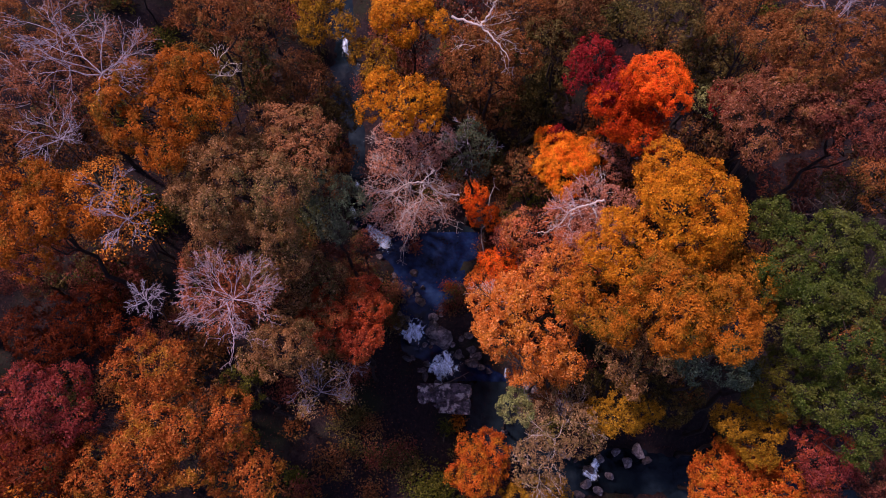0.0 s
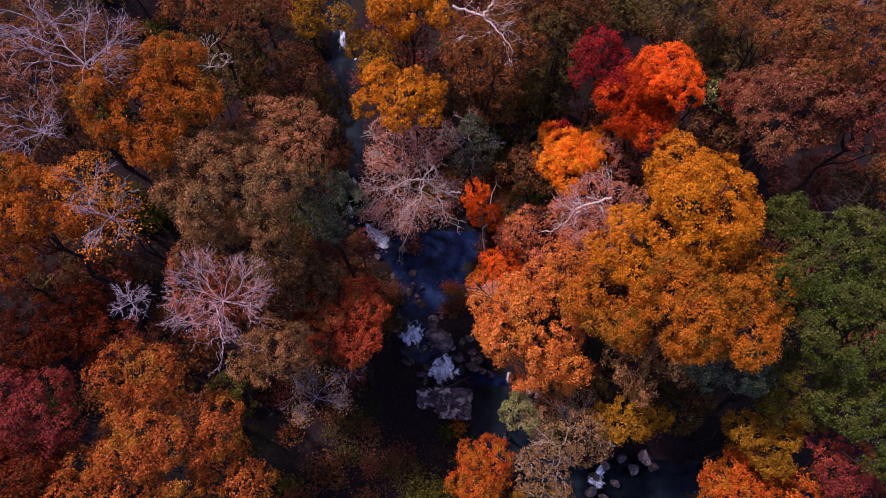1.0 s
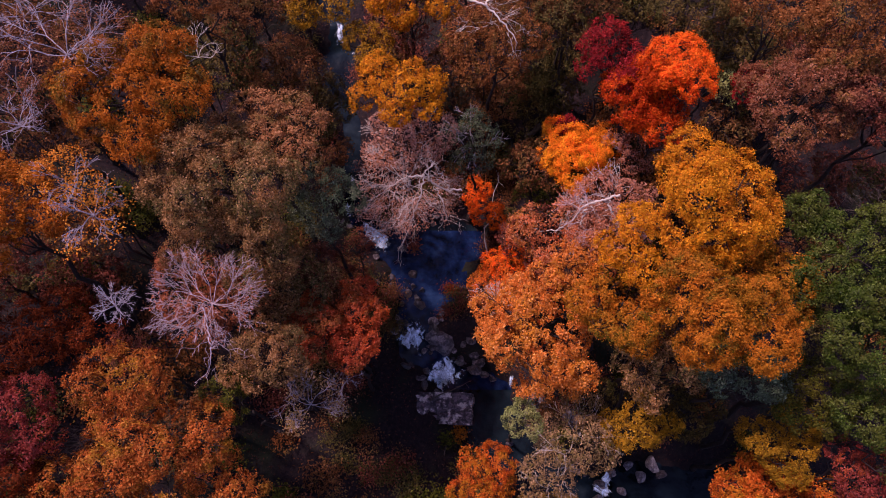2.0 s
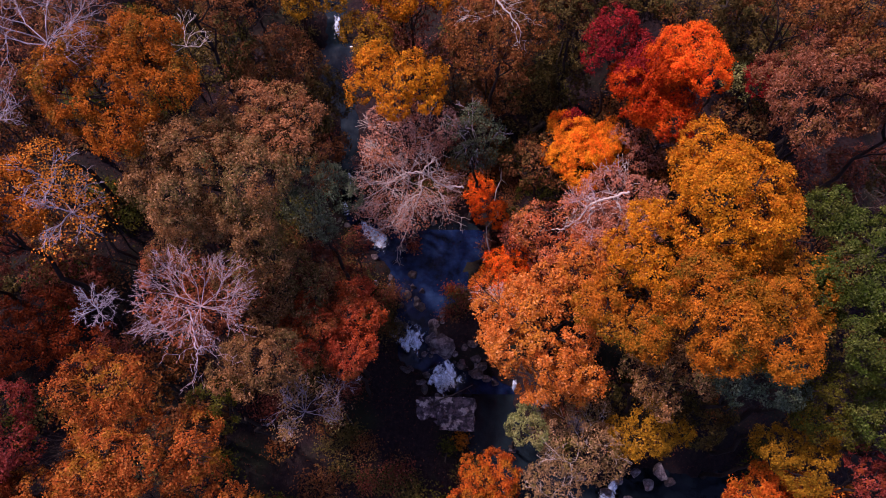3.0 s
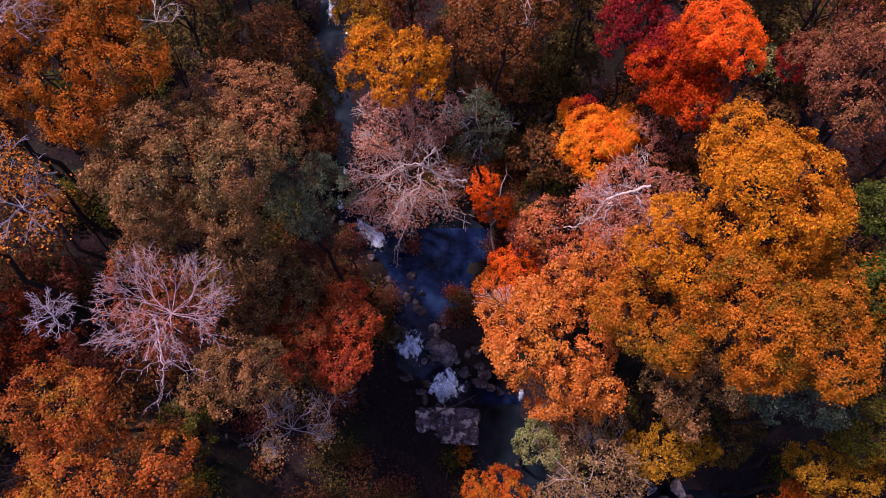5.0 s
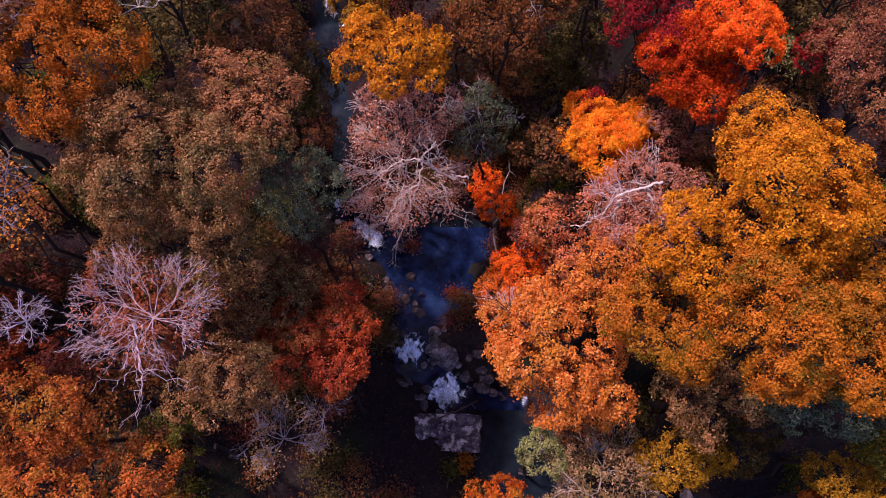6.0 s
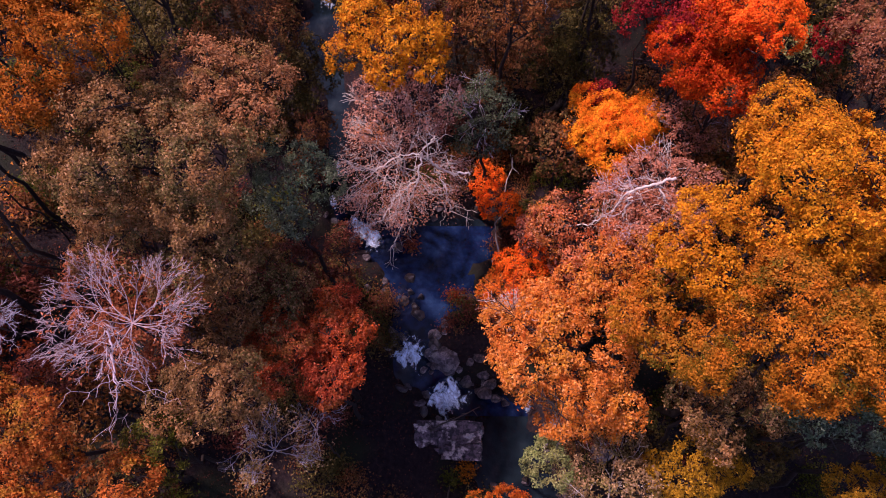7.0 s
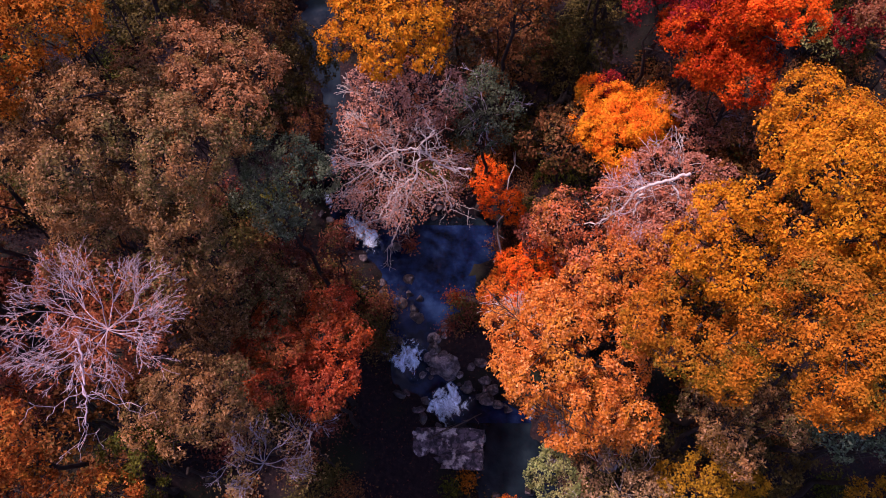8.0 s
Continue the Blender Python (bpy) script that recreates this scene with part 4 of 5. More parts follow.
# lesser trees that fill the shade between the tall ones
leafy_tree("shaded tree with dull olive leaves", (13.99, 10.93), (13.99, 10.93, 11.96), (1.54, 2.87, 1.85), "leaf_olive", "bark_dark", 112, density=0.7, leaf=0.108, show=0.0, name="tree")
leafy_tree("shaded tree with dull brown leaves", (13.94, 7.57), (13.94, 7.57, 10.13), (1.37, 1.89, 1.37), "leaf_brown", "bark_dark", 113, density=0.7, leaf=0.108, show=0.0, name="tree")
leafy_tree("shaded tree with dull olive leaves", (9.6, 12.81), (9.6, 12.81, 12.64), (1.63, 1.45, 1.29), "leaf_olive", "bark_dark", 114, density=0.7, leaf=0.108, show=0.0, name="tree")
leafy_tree("shaded tree with dull brown leaves", (13.49, 12.79), (13.49, 12.79, 14.02), (1.57, 1.33, 1.22), "leaf_brown", "bark_dark", 115, density=0.7, leaf=0.108, show=0.0, name="tree")
leafy_tree("shaded tree with dull brown leaves", (-15.62, 3.82), (-15.62, 3.82, 14.47), (1.5, 1.38, 1.21), "leaf_brown", "bark_dark", 116, density=0.7, leaf=0.09, show=0.0, name="tree")
leafy_tree("shaded tree with dull russet leaves", (-19, 4.29), (-19, 4.29, 14.67), (1.5, 1.43, 1.23), "leaf_russet", "bark_dark", 117, density=0.7, leaf=0.09, show=0.0, name="tree")
leafy_tree("shaded tree with dark maroon leaves", (20.34, 6.18), (20.34, 6.18, 7.82), (2.88, 1.36, 1.78), "leaf_maroon", "bark_dark", 118, density=0.7, leaf=0.108, show=0.0, name="tree")
leafy_tree("shaded tree with dull olive leaves", (20.54, 3.65), (20.54, 3.65, 11.01), (1.82, 1.27, 1.3), "leaf_olive", "bark_dark", 119, density=0.7, leaf=0.108, show=0.0, name="tree")
leafy_tree("shaded tree with dull olive leaves", (4.28, 9.84), (4.28, 9.84, 4.41), (1.47, 2.24, 1.56), "leaf_olive", "bark_dark", 120, density=0.7, leaf=0.108, show=0.0, name="tree")
leafy_tree("shaded tree with dull brown leaves", (0.69, 12.15), (0.69, 12.15, 9.62), (1.58, 1.66, 1.36), "leaf_brown", "bark_dark", 121, density=0.7, leaf=0.108, show=0.0, name="tree")
leafy_tree("shaded tree with dull olive leaves", (-10.02, 10.04), (-10.02, 10.04, 12.56), (1.73, 1.66, 1.42), "leaf_olive", "bark_dark", 122, density=0.7, leaf=0.108, show=0.0, name="tree")
leafy_tree("shaded tree with dark maroon leaves", (-16.7, 0.41), (-16.7, 0.41, 7.96), (2.2, 1.49, 1.55), "leaf_maroon", "bark_dark", 124, density=0.7, leaf=0.108, show=0.0, name="tree")
leafy_tree("shaded tree with dull olive leaves", (12.33, -4.59), (12.33, -4.59, 4.38), (1.96, 1.55, 1.47), "leaf_olive", "bark_dark", 126, density=0.7, leaf=0.108, show=0.0, name="tree")
leafy_tree("shaded tree with dull brown leaves", (10.86, -3.12), (10.86, -3.12, 7.85), (1.82, 1.27, 1.3), "leaf_brown", "bark_dark", 127, density=0.7, leaf=0.108, show=0.0, name="tree")
leafy_tree("shaded tree with dull olive leaves", (8.83, -4.25), (8.83, -4.25, 2.79), (1.55, 1.27, 1.19), "leaf_olive", "bark_dark", 128, density=0.7, leaf=0.108, show=0.0, name="tree")
leafy_tree("shaded tree with dull brown leaves", (-8.23, -1.11), (-8.23, -1.11, 8.79), (1.82, 1.27, 1.3), "leaf_brown", "bark_dark", 130, density=0.7, leaf=0.108, show=0.0, name="tree")
leafy_tree("shaded tree with dull brown leaves", (-2.83, 12.73), (-2.83, 12.73, 9.89), (1.4, 1.85, 1.37), "leaf_brown", "bark_dark", 131, density=0.7, leaf=0.108, show=0.0, name="tree")
leafy_tree("shaded tree with dull russet leaves", (8.54, 6.32), (8.54, 6.32, 7.59), (1.73, 1.45, 1.34), "leaf_russet", "bark_dark", 132, density=0.7, leaf=0.108, show=0.0, name="tree")
leafy_tree("shaded tree with dull brown leaves", (8.83, 8.39), (8.83, 8.39, 8.68), (1.38, 1.45, 1.19), "leaf_brown", "bark_dark", 133, density=0.7, leaf=0.108, show=0.0, name="tree")
leafy_tree("shaded tree with dull olive leaves", (10.65, 6.33), (10.65, 6.33, 9.04), (1.5, 1.33, 1.19), "leaf_olive", "bark_dark", 134, density=0.7, leaf=0.108, show=0.0, name="tree")
leafy_tree("shaded tree with dull olive leaves", (5.92, 11.41), (5.92, 11.41, 8.54), (1.61, 1.88, 1.46), "leaf_olive", "bark_dark", 135, density=0.7, leaf=0.108, show=0.0, name="tree")
leafy_tree("shaded tree with dull brown leaves", (3.3, 11.34), (3.3, 11.34, 8.63), (1.43, 1.69, 1.31), "leaf_brown", "bark_dark", 136, density=0.7, leaf=0.108, show=0.0, name="tree")

# crooked pale limbs
pale_limb(birch, [(1.01, 3.91, 10.83), (0.33, 3.66, 11.24), (-0.32, 3.57, 11.99), (-0.67, 3.73, 12.6), (-0.23, 4.29, 12.59)], 0.04, 0.02)
pale_limb(birch, [(-0.67, 3.69, 12.58), (-0.83, 3.11, 11.78), (-1.15, 2.71, 10.8), (-1.58, 2.09, 9.72), (-1.96, 1.67, 9)], 0.03, 0.012)
pale_limb(birch, [(-0.83, 3.11, 11.78), (-1.53, 2.81, 11.38), (-2.1, 2.2, 10.57), (-2.77, 2.16, 10.02)], 0.025, 0.012)
pale_limb(birch, [(-0.67, 3.63, 12.55), (-1.49, 3.72, 12.33), (-2.45, 3.4, 11.66), (-3.27, 3.14, 11.01)], 0.025, 0.012)
pale_limb(birch, [(-0.32, 3.52, 11.97), (0.14, 3.02, 11.21), (0.33, 2.69, 10.26)], 0.022, 0.012)
pale_limb(thin_tree, [(7.47, 2.38, 13.01), (6.76, 2.23, 12.94), (6.14, 2.21, 12.4), (5.8, 2.11, 11.3), (5.36, 2.25, 10.04), (4.38, 2.6, 9.15), (3.68, 2.36, 8.24)], 0.055, 0.015)
pale_limb(thin_tree, [(6.84, 2.26, 12.95), (7.09, 1.81, 12.74), (7.39, 1.7, 12.43)], 0.045, 0.015)
pale_limb(thin_tree, [(6.14, 2.13, 12.36), (6.02, 1.72, 11.65), (6.45, 1.51, 11.28)], 0.04, 0.015)
pale_limb(forked_tree, [(0.59, 9.89, 16.52), (1.85, 9.37, 16.54), (2.61, 8.68, 16.22), (3.27, 8.04, 15.66)], 0.06, 0.015)
pale_limb(forked_tree, [(1.85, 9.37, 16.54), (2.34, 9.76, 16.99), (2.72, 10.44, 17.31)], 0.05, 0.015)
pale_limb(spreading_tree, [(-7.62, -3.8, 16.49), (-7.42, -4.43, 16.46), (-7.3, -4.93, 16.36), (-7.26, -5.56, 16.06)], 0.026, 0.012, "bark_pink")
pale_limb(edge_oak, [(18.2, 0.26, 15.21), (17.49, 0.45, 15.03), (16.48, 0.57, 14.82), (15.58, 0.88, 14.44), (14.88, 1.03, 14.24)], 0.022, 0.01, "bark_log")
pale_limb(edge_oak, [(17.26, 0.45, 15.03), (16.48, 0.97, 15.01), (16.95, 1.61, 15.3)], 0.02, 0.008, "bark_log")
pale_limb(leaning_maple, [(3.4, -0.95, 8.7), (2.84, -0.82, 8.62), (2.38, -0.48, 8.52), (1.92, -0.13, 8.42)], 0.04, 0.012)


# ---- stones ----
def rock(label, place, size, material, seed, turn=0, name="rock", cuts=13, detail=3):
    """A stone with broken faces and worn edges."""
    rng = np.random.default_rng(seed)
    bm = bmesh.new()
    bmesh.ops.create_icosphere(bm, subdivisions=detail, radius=1.0)
    planes = [(unit(rng.normal(0, 1, 3)), rng.uniform(0.5, 0.88)) for _ in range(cuts)]
    c, s = math.cos(turn), math.sin(turn)
    for vert in bm.verts:
        p = np.array(vert.co)
        for n, d in planes:
            over = p @ n - d
            if over > 0:
                p = p - n * over * 0.92
        p = p * (1 + 0.13 * noise.noise(Vector(p * 2.3) + Vector((seed, 0, 0))) + 0.07 * noise.noise(Vector(p * 6) + Vector((0, seed, 0))))
        p = p * np.array(size) * 1.15
        vert.co = (c * p[0] - s * p[1], s * p[0] + c * p[1], p[2])
    me = bpy.data.meshes.new(name)
    bm.to_mesh(me)
    bm.free()
    me.materials.append(MATS[material])
    ob = new(name, me)
    ob.location = place
    return tagged(ob, label, "rock", "stones of the stream bed")


def slab(label, place, size, material, seed, turn=0):
    """A broad flat block with a cracked top and broken sides."""
    rng = np.random.default_rng(seed)
    bm = bmesh.new()
    bmesh.ops.create_cube(bm, size=2.0)
    bmesh.ops.subdivide_edges(bm, edges=bm.edges, cuts=22, use_grid_fill=True)
    for vert in bm.verts:
        p = np.array(vert.co)
        corner = np.sort(np.abs(p))
        p = p * (1 - 0.1 * max(0, corner[1] - 0.75) * 4 * abs(noise.noise(Vector(p * 1.7))))
        q = Vector(p * np.array((1.6, 1.0, 0.7)))
        p = p + 0.07 * np.array(noise.noise_vector(q * 1.6)) + 0.03 * np.array(noise.noise_vector(q * 4.5)) + 0.018 * np.array(noise.noise_vector(q * 12))
        p[2] += 0.16 * math.floor(2.4 * noise.noise(q * 0.8 + Vector((3, 1, 0))))
        for a, c, cut in ((0.9, 0.45, 0.12), (-0.35, 0.95, -0.3), (0.75, -0.66, 0.5)):
            gap = abs(a * p[0] + c * p[1] - cut + 0.12 * noise.noise(q * 2.5))
            p[2] -= 0.3 * max(0.0, 1 - gap / 0.09) * (p[2] > 0.3)
        vert.co = p * np.array(size)
    me = bpy.data.meshes.new("slab_rock")
    bm.to_mesh(me)
    bm.free()
    me.materials.append(MATS[material])
    ob = new("slab_rock", me)
    ob.matrix_world = Matrix.Translation(place) @ Euler((radians(8), radians(-3), radians(turn))).to_matrix().to_4x4()
    return tagged(ob, label, "rock", "stones of the stream bed")

rock("large rounded grey boulder beside the cascade", (0.02, -0.04, 0.45), (0.71, 0.79, 0.8), "rock_pale", 137, turn=0, cuts=3)
rock("angular brown rock beside the boulder", (1.21, -0.03, 0.3), (0.45, 0.4, 0.45), "rock_grey", 138, turn=0)
rock("brown rock at the head of the cascade", (-0.53, 0.84, 0.95), (0.39, 0.29, 0.35), "rock_grey", 139, turn=0)
rock("dark wet stone standing in the pool", (-3.06, 3.68, 1.25), (0.32, 0.32, 0.28), "rock_wet", 140, turn=0)
rock("dark wet stone standing in the pool", (-1.71, 3.77, 1.25), (0.3, 0.3, 0.28), "rock_wet", 141, turn=0)
rock("dark wet stone standing in the pool", (-1.92, 2.54, 1.25), (0.24, 0.24, 0.28), "rock_wet", 142, turn=0)
rock("dark wet stone standing in the pool", (-1.61, 3.02, 1.25), (0.19, 0.19, 0.28), "rock_wet", 143, turn=0)
rock("dark wet stone standing in the pool", (-1.21, 1.84, 1.25), (0.32, 0.32, 0.28), "rock_wet", 144, turn=0)
rock("dark wet stone standing in the pool", (-1.35, 2.23, 1.25), (0.21, 0.21, 0.28), "rock_wet", 145, turn=0)
rock("dark wet stone standing in the pool", (-2.22, 1.89, 1.25), (0.16, 0.16, 0.28), "rock_wet", 146, turn=0)
rock("dark wet stone standing in the pool", (-1.12, 2.73, 1.25), (0.16, 0.16, 0.28), "rock_wet", 147, turn=0)
rock("brown stone on the stony stream bank", (1.97, -0.7, 0), (0.37, 0.31, 0.3), "rock_grey", 148, turn=0)
rock("brown stone on the stony stream bank", (2.02, -1.67, 0), (0.36, 0.31, 0.3), "rock_grey", 149, turn=0)
rock("brown stone on the stony stream bank", (2.48, -1.93, 0), (0.26, 0.22, 0.3), "rock_grey", 150, turn=0)
rock("brown stone on the stony stream bank", (1.47, 0.64, 0.7), (0.34, 0.29, 0.3), "rock_grey", 151, turn=0)
rock("brown stone on the stony stream bank", (1.71, -0.11, 0.7), (0.31, 0.27, 0.3), "rock_grey", 152, turn=0)
rock("brown stone on the stony stream bank", (2.3, -1.26, 0), (0.31, 0.27, 0.3), "rock_grey", 153, turn=0)
rock("brown stone on the stony stream bank", (0.82, 0.97, 0.7), (0.26, 0.22, 0.3), "rock_grey", 154, turn=0)
rock("brown stone on the stony stream bank", (0.42, -0.68, 0), (0.21, 0.18, 0.3), "rock_grey", 155, turn=0)
rock("brown stone on the stony stream bank", (1.62, 1.38, 0.7), (0.27, 0.23, 0.3), "rock_grey", 156, turn=0)
rock("flat dark stone at the water's edge", (-1.57, -2.4, -0.35), (0.42, 0.23, 0.25), "rock_wet", 157, turn=0)
rock("pale stone on the mossy bank", (-4.74, 2.8, 2.4), (0.31, 0.21, 0.3), "rock_pale", 158, turn=0)
rock("pale stone half buried in the bank", (-4.59, 2.44, 2.2), (0.23, 0.18, 0.3), "rock_pale", 159, turn=0)
rock("pale rock ledge at the foot of the leaning maple", (5.49, -3.37, 0.2), (0.5, 0.71, 0.7), "rock_pale", 160, turn=0)
rock("pale rock ledge above the pool", (7.07, -4.47, 0.8), (0.63, 0.49, 0.6), "rock_pale", 161, turn=0)
rock("small pale stone in the pool", (2.31, -5.81, -0.6), (0.2, 0.17, 0.25), "rock_grey", 162, turn=0)
rock("small pale stone at the pool edge", (3.84, -5.67, -0.6), (0.2, 0.15, 0.25), "rock_grey", 163, turn=0)
rock("brown block below the broad slab", (-0.01, -5.13, -0.9), (0.66, 0.41, 0.5), "rock_wet", 164, turn=0)
rock("pale boulder in the lower stream", (8.79, -7.77, -1.2), (0.33, 0.2, 0.3), "rock_grey", 165, turn=2.8)
rock("pale boulder in the lower stream", (9.48, -7.14, -1.2), (0.27, 0.24, 0.3), "rock_pale", 166, turn=0.0)
rock("pale boulder in the lower stream", (8.48, -8.58, -1.2), (0.4, 0.24, 0.3), "rock_pale", 167, turn=0.35)
rock("pale boulder in the lower stream", (9.91, -8.09, -1.2), (0.3, 0.18, 0.3), "rock_pale", 168, turn=2.45)
rock("pale boulder in the lower stream", (9.23, -8.95, -1.2), (0.33, 0.26, 0.3), "rock_pale", 169, turn=2.45)
rock("pale boulder in the lower stream", (11.81, -6.75, -1.2), (0.47, 0.37, 0.3), "rock_pale", 170, turn=1.75)
rock("pale boulder in the lower stream", (11.07, -7.33, -1.2), (0.33, 0.28, 0.3), "rock_pale", 171, turn=1.05)
rock("pale boulder in the lower stream", (10.47, -6.75, -1.2), (0.3, 0.27, 0.3), "rock_pale", 172, turn=0.35)
rock("pale boulder in the lower stream", (12.25, -7.23, -1.2), (0.3, 0.25, 0.3), "rock_grey", 173, turn=0.7)
rock("pale boulder in the lower stream", (8.07, -9.11, -1.2), (0.29, 0.23, 0.3), "rock_grey", 174, turn=2.8)
rock("dark wet stone in the narrow stream", (-5.07, 10.19, 3.2), (0.26, 0.23, 0.35), "rock_wet", 175, turn=0)
rock("dark wet stone in the narrow stream", (-5.41, 8.51, 3.2), (0.29, 0.26, 0.35), "rock_wet", 176, turn=0)
rock("dark wet stone in the narrow stream", (-4.49, 6.91, 2), (0.29, 0.26, 0.35), "rock_wet", 177, turn=0)
rock("dark wet stone in the narrow stream", (-3.21, 6.71, 2), (0.32, 0.29, 0.35), "rock_wet", 178, turn=0)
rock("dark wet stone in the narrow stream", (-5.93, 12.37, 3.2), (0.26, 0.23, 0.35), "rock_wet", 179, turn=0)
rock("dark wet stone in the narrow stream", (-2.27, 5.12, 2), (0.25, 0.22, 0.35), "rock_wet", 180, turn=0)
rock("pale stone among the fallen leaves", (2.56, 14.02, 5.5), (0.36, 0.25, 0.3), "rock_pale", 181, turn=0)
rock("pale stone among the fallen leaves", (-1.6, 15.15, 5.5), (0.29, 0.2, 0.3), "rock_pale", 182, turn=0)
rock("pale stone among the fallen leaves", (2.37, 13.35, 5.5), (0.25, 0.18, 0.3), "rock_pale", 183, turn=0)
rock("pale stone among the fallen leaves", (4.38, 14.47, 5.5), (0.22, 0.15, 0.3), "rock_pale", 184, turn=0)
slab("broad flat slab with a cracked top, lit patches in its colour", (0.05, -3.85, -0.05), (1.75, 0.86, 0.62), "rock_slab", 5, -3)


# ---- white water ----
def cascade(label, path, width, seed):
    """Tumbling white water: ragged overlapping sheets that follow the fall."""
    rng = np.random.default_rng(seed)
    path = np.array(path, float)
    s = np.linspace(0, len(path) - 1, 26)
    mid = np.stack([np.interp(s, range(len(path)), path[:, i]) for i in range(3)], 1)
    along = unit(np.gradient(mid, axis=0))
    side = unit(np.cross(along, (0, 0, 1)))
    root = rooted("waterfall", label, mid[0], "waterfall", "cascades of the stream")
    for layer in range(4):
        verts, faces, cols, rows = [], [], 11, 26
        shift, swell = rng.uniform(-0.35, 0.35) * width, rng.uniform(0.5, 1.4)
        for i in range(rows):
            w = 1.5 * width * swell * (0.6 + 0.75 * i / (rows - 1)) * (0.85 + 0.2 * math.sin(i * 0.5 + layer * 2 + seed))
            for j in range(cols):
                u = j / (cols - 1) - 0.5
                p = mid[i] + side[i] * (u * w + shift)
                lump = noise.noise(Vector((p[0] * 2.4 + layer * 7, p[1] * 2.4, p[2] + seed)))
                verts.append(tuple(p - mid[0] + np.array((0, 0, 0.07 + 0.05 * layer + 0.15 * lump - 0.45 * u * u))))
        for i in range(rows - 1):
            faces.extend((i * cols + j, i * cols + j + 1, (i + 1) * cols + j + 1, (i + 1) * cols + j) for j in range(cols - 1))
        foam = part("foam", verts, faces, "white_water", root, "frothing white water", smooth=True)
        flat = foam.data.uv_layers.new(name="UVMap")
        for loop in foam.data.loops:
            k = loop.vertex_index
            flat.data[loop.index].uv = ((k % cols) / (cols - 1), (k // cols) / (rows - 1))
    return root


cascade("small waterfall dropping into an upper pool", [(-6.3, 18.8, 6.05), (-6.25, 18.3, 5.6), (-6.2, 17.6, 4.75)], 0.5, 1)
cascade("speckled riffle in the narrow stream", [(-5.25, 9.4, 3.45), (-5.2, 8.8, 3.35), (-5.2, 8.2, 3.25)], 0.3, 10)
cascade("white riffle of the narrow stream", [(-5.6, 7.5, 3.15), (-5.45, 7.1, 3.05), (-5.2, 6.6, 2.75)], 0.45, 2)
cascade("white cascade entering the dark pool", [(-5.0, 6.35, 2.6), (-4.3, 6.15, 2.2), (-3.6, 5.75, 1.7), (-2.9, 5.3, 1.45)], 0.75, 3)
cascade("white cascade beside the grey boulder", [(-0.95, 0.75, 1.15), (-1.2, 0.25, 0.9), (-1.55, -0.25, 0.5), (-1.85, -0.75, 0.36)], 1.7, 4)
cascade("lower white cascade running past the boulder", [(-0.3, -1.0, 0.25), (0.05, -1.5, 0.0), (0.4, -1.9, -0.35), (0.9, -2.5, -0.66)], 1.15, 5)
cascade("side riffle on the stony ledge", [(-0.9, -1.7, 0.0), (-0.4, -1.9, -0.1), (0.2, -2.0, -0.4)], 0.7, 6)
cascade("small white trickle falling into the pool", [(4.0, -2.0, 0.3), (4.0, -2.3, 0.0), (4.05, -2.7, -0.72)], 0.22, 7)
cascade("white riffle between the lower boulders", [(9.4, -7.0, -1.35), (9.2, -7.5, -1.5), (9.0, -8.2, -1.6)], 0.5, 9)
cascade("white water among the lower boulders", [(8.3, -7.6, -1.3), (8.8, -8.0, -1.45), (9.4, -8.2, -1.55)], 0.5, 8)


def fallen(label, a, b, r0, r1, bark, seed, name="fallen_log", side=3):
    """A dead trunk or stick on the ground with stubs of branches."""
    rng = np.random.default_rng(seed)
    a, b = np.array(a, float), np.array(b, float)
    root = rooted(name, label, a, "log", "dead wood on the slopes")
    way = bent(rng, np.zeros(3), b - a, 0.02, 9)
    tubes = Tubes()
    tubes.add(way, r0, r1, 8)
    part("trunk", tubes.verts, tubes.faces, bark, root, smooth=True)
    for _ in range(side):
        i = rng.integers(2, 8)
        stub = Tubes()
        stub.add(bent(rng, way[i], way[i] + rng.normal(0, 0.5, 3) + (0, 0, 0.3), 0.05, 4), r0 * 0.4, 0.008, 5)
        part("branch", stub.verts, stub.faces, bark, root, smooth=True)


def on_ground(x, y, up=0.1):
    return (x, y, height(x, y) + up)


fallen("weathered stick lying across the slab", (-0.6, -3.6, 0.75), (1.7, -2.5, 0.9), 0.05, 0.015, "bark_log", 1, "fallen_stick", 4)
fallen("dark fallen log on the shaded slope", on_ground(3.4, 9.6, 0.15), on_ground(6.9, 12.4, 0.2), 0.22, 0.12, "bark_log", 2)
fallen("thin dead pole leaning over the stream bank", on_ground(2.4, 4.4, 0.1), on_ground(3.4, 9.0, 1.2), 0.05, 0.02, "bark_pale", 3, "fallen_stick")
fallen("forked dead branch fallen into the pool", (3.3, 3.6, 1.75), (1.6, 2.6, 1.5), 0.04, 0.012, "bark_pale", 6, "fallen_stick", 5)
fallen("thin dead stick in the hollow", on_ground(0.2, -6.4, 0.1), on_ground(0.5, -5.0, 0.3), 0.035, 0.012, "bark_log", 5, "fallen_stick", 1)


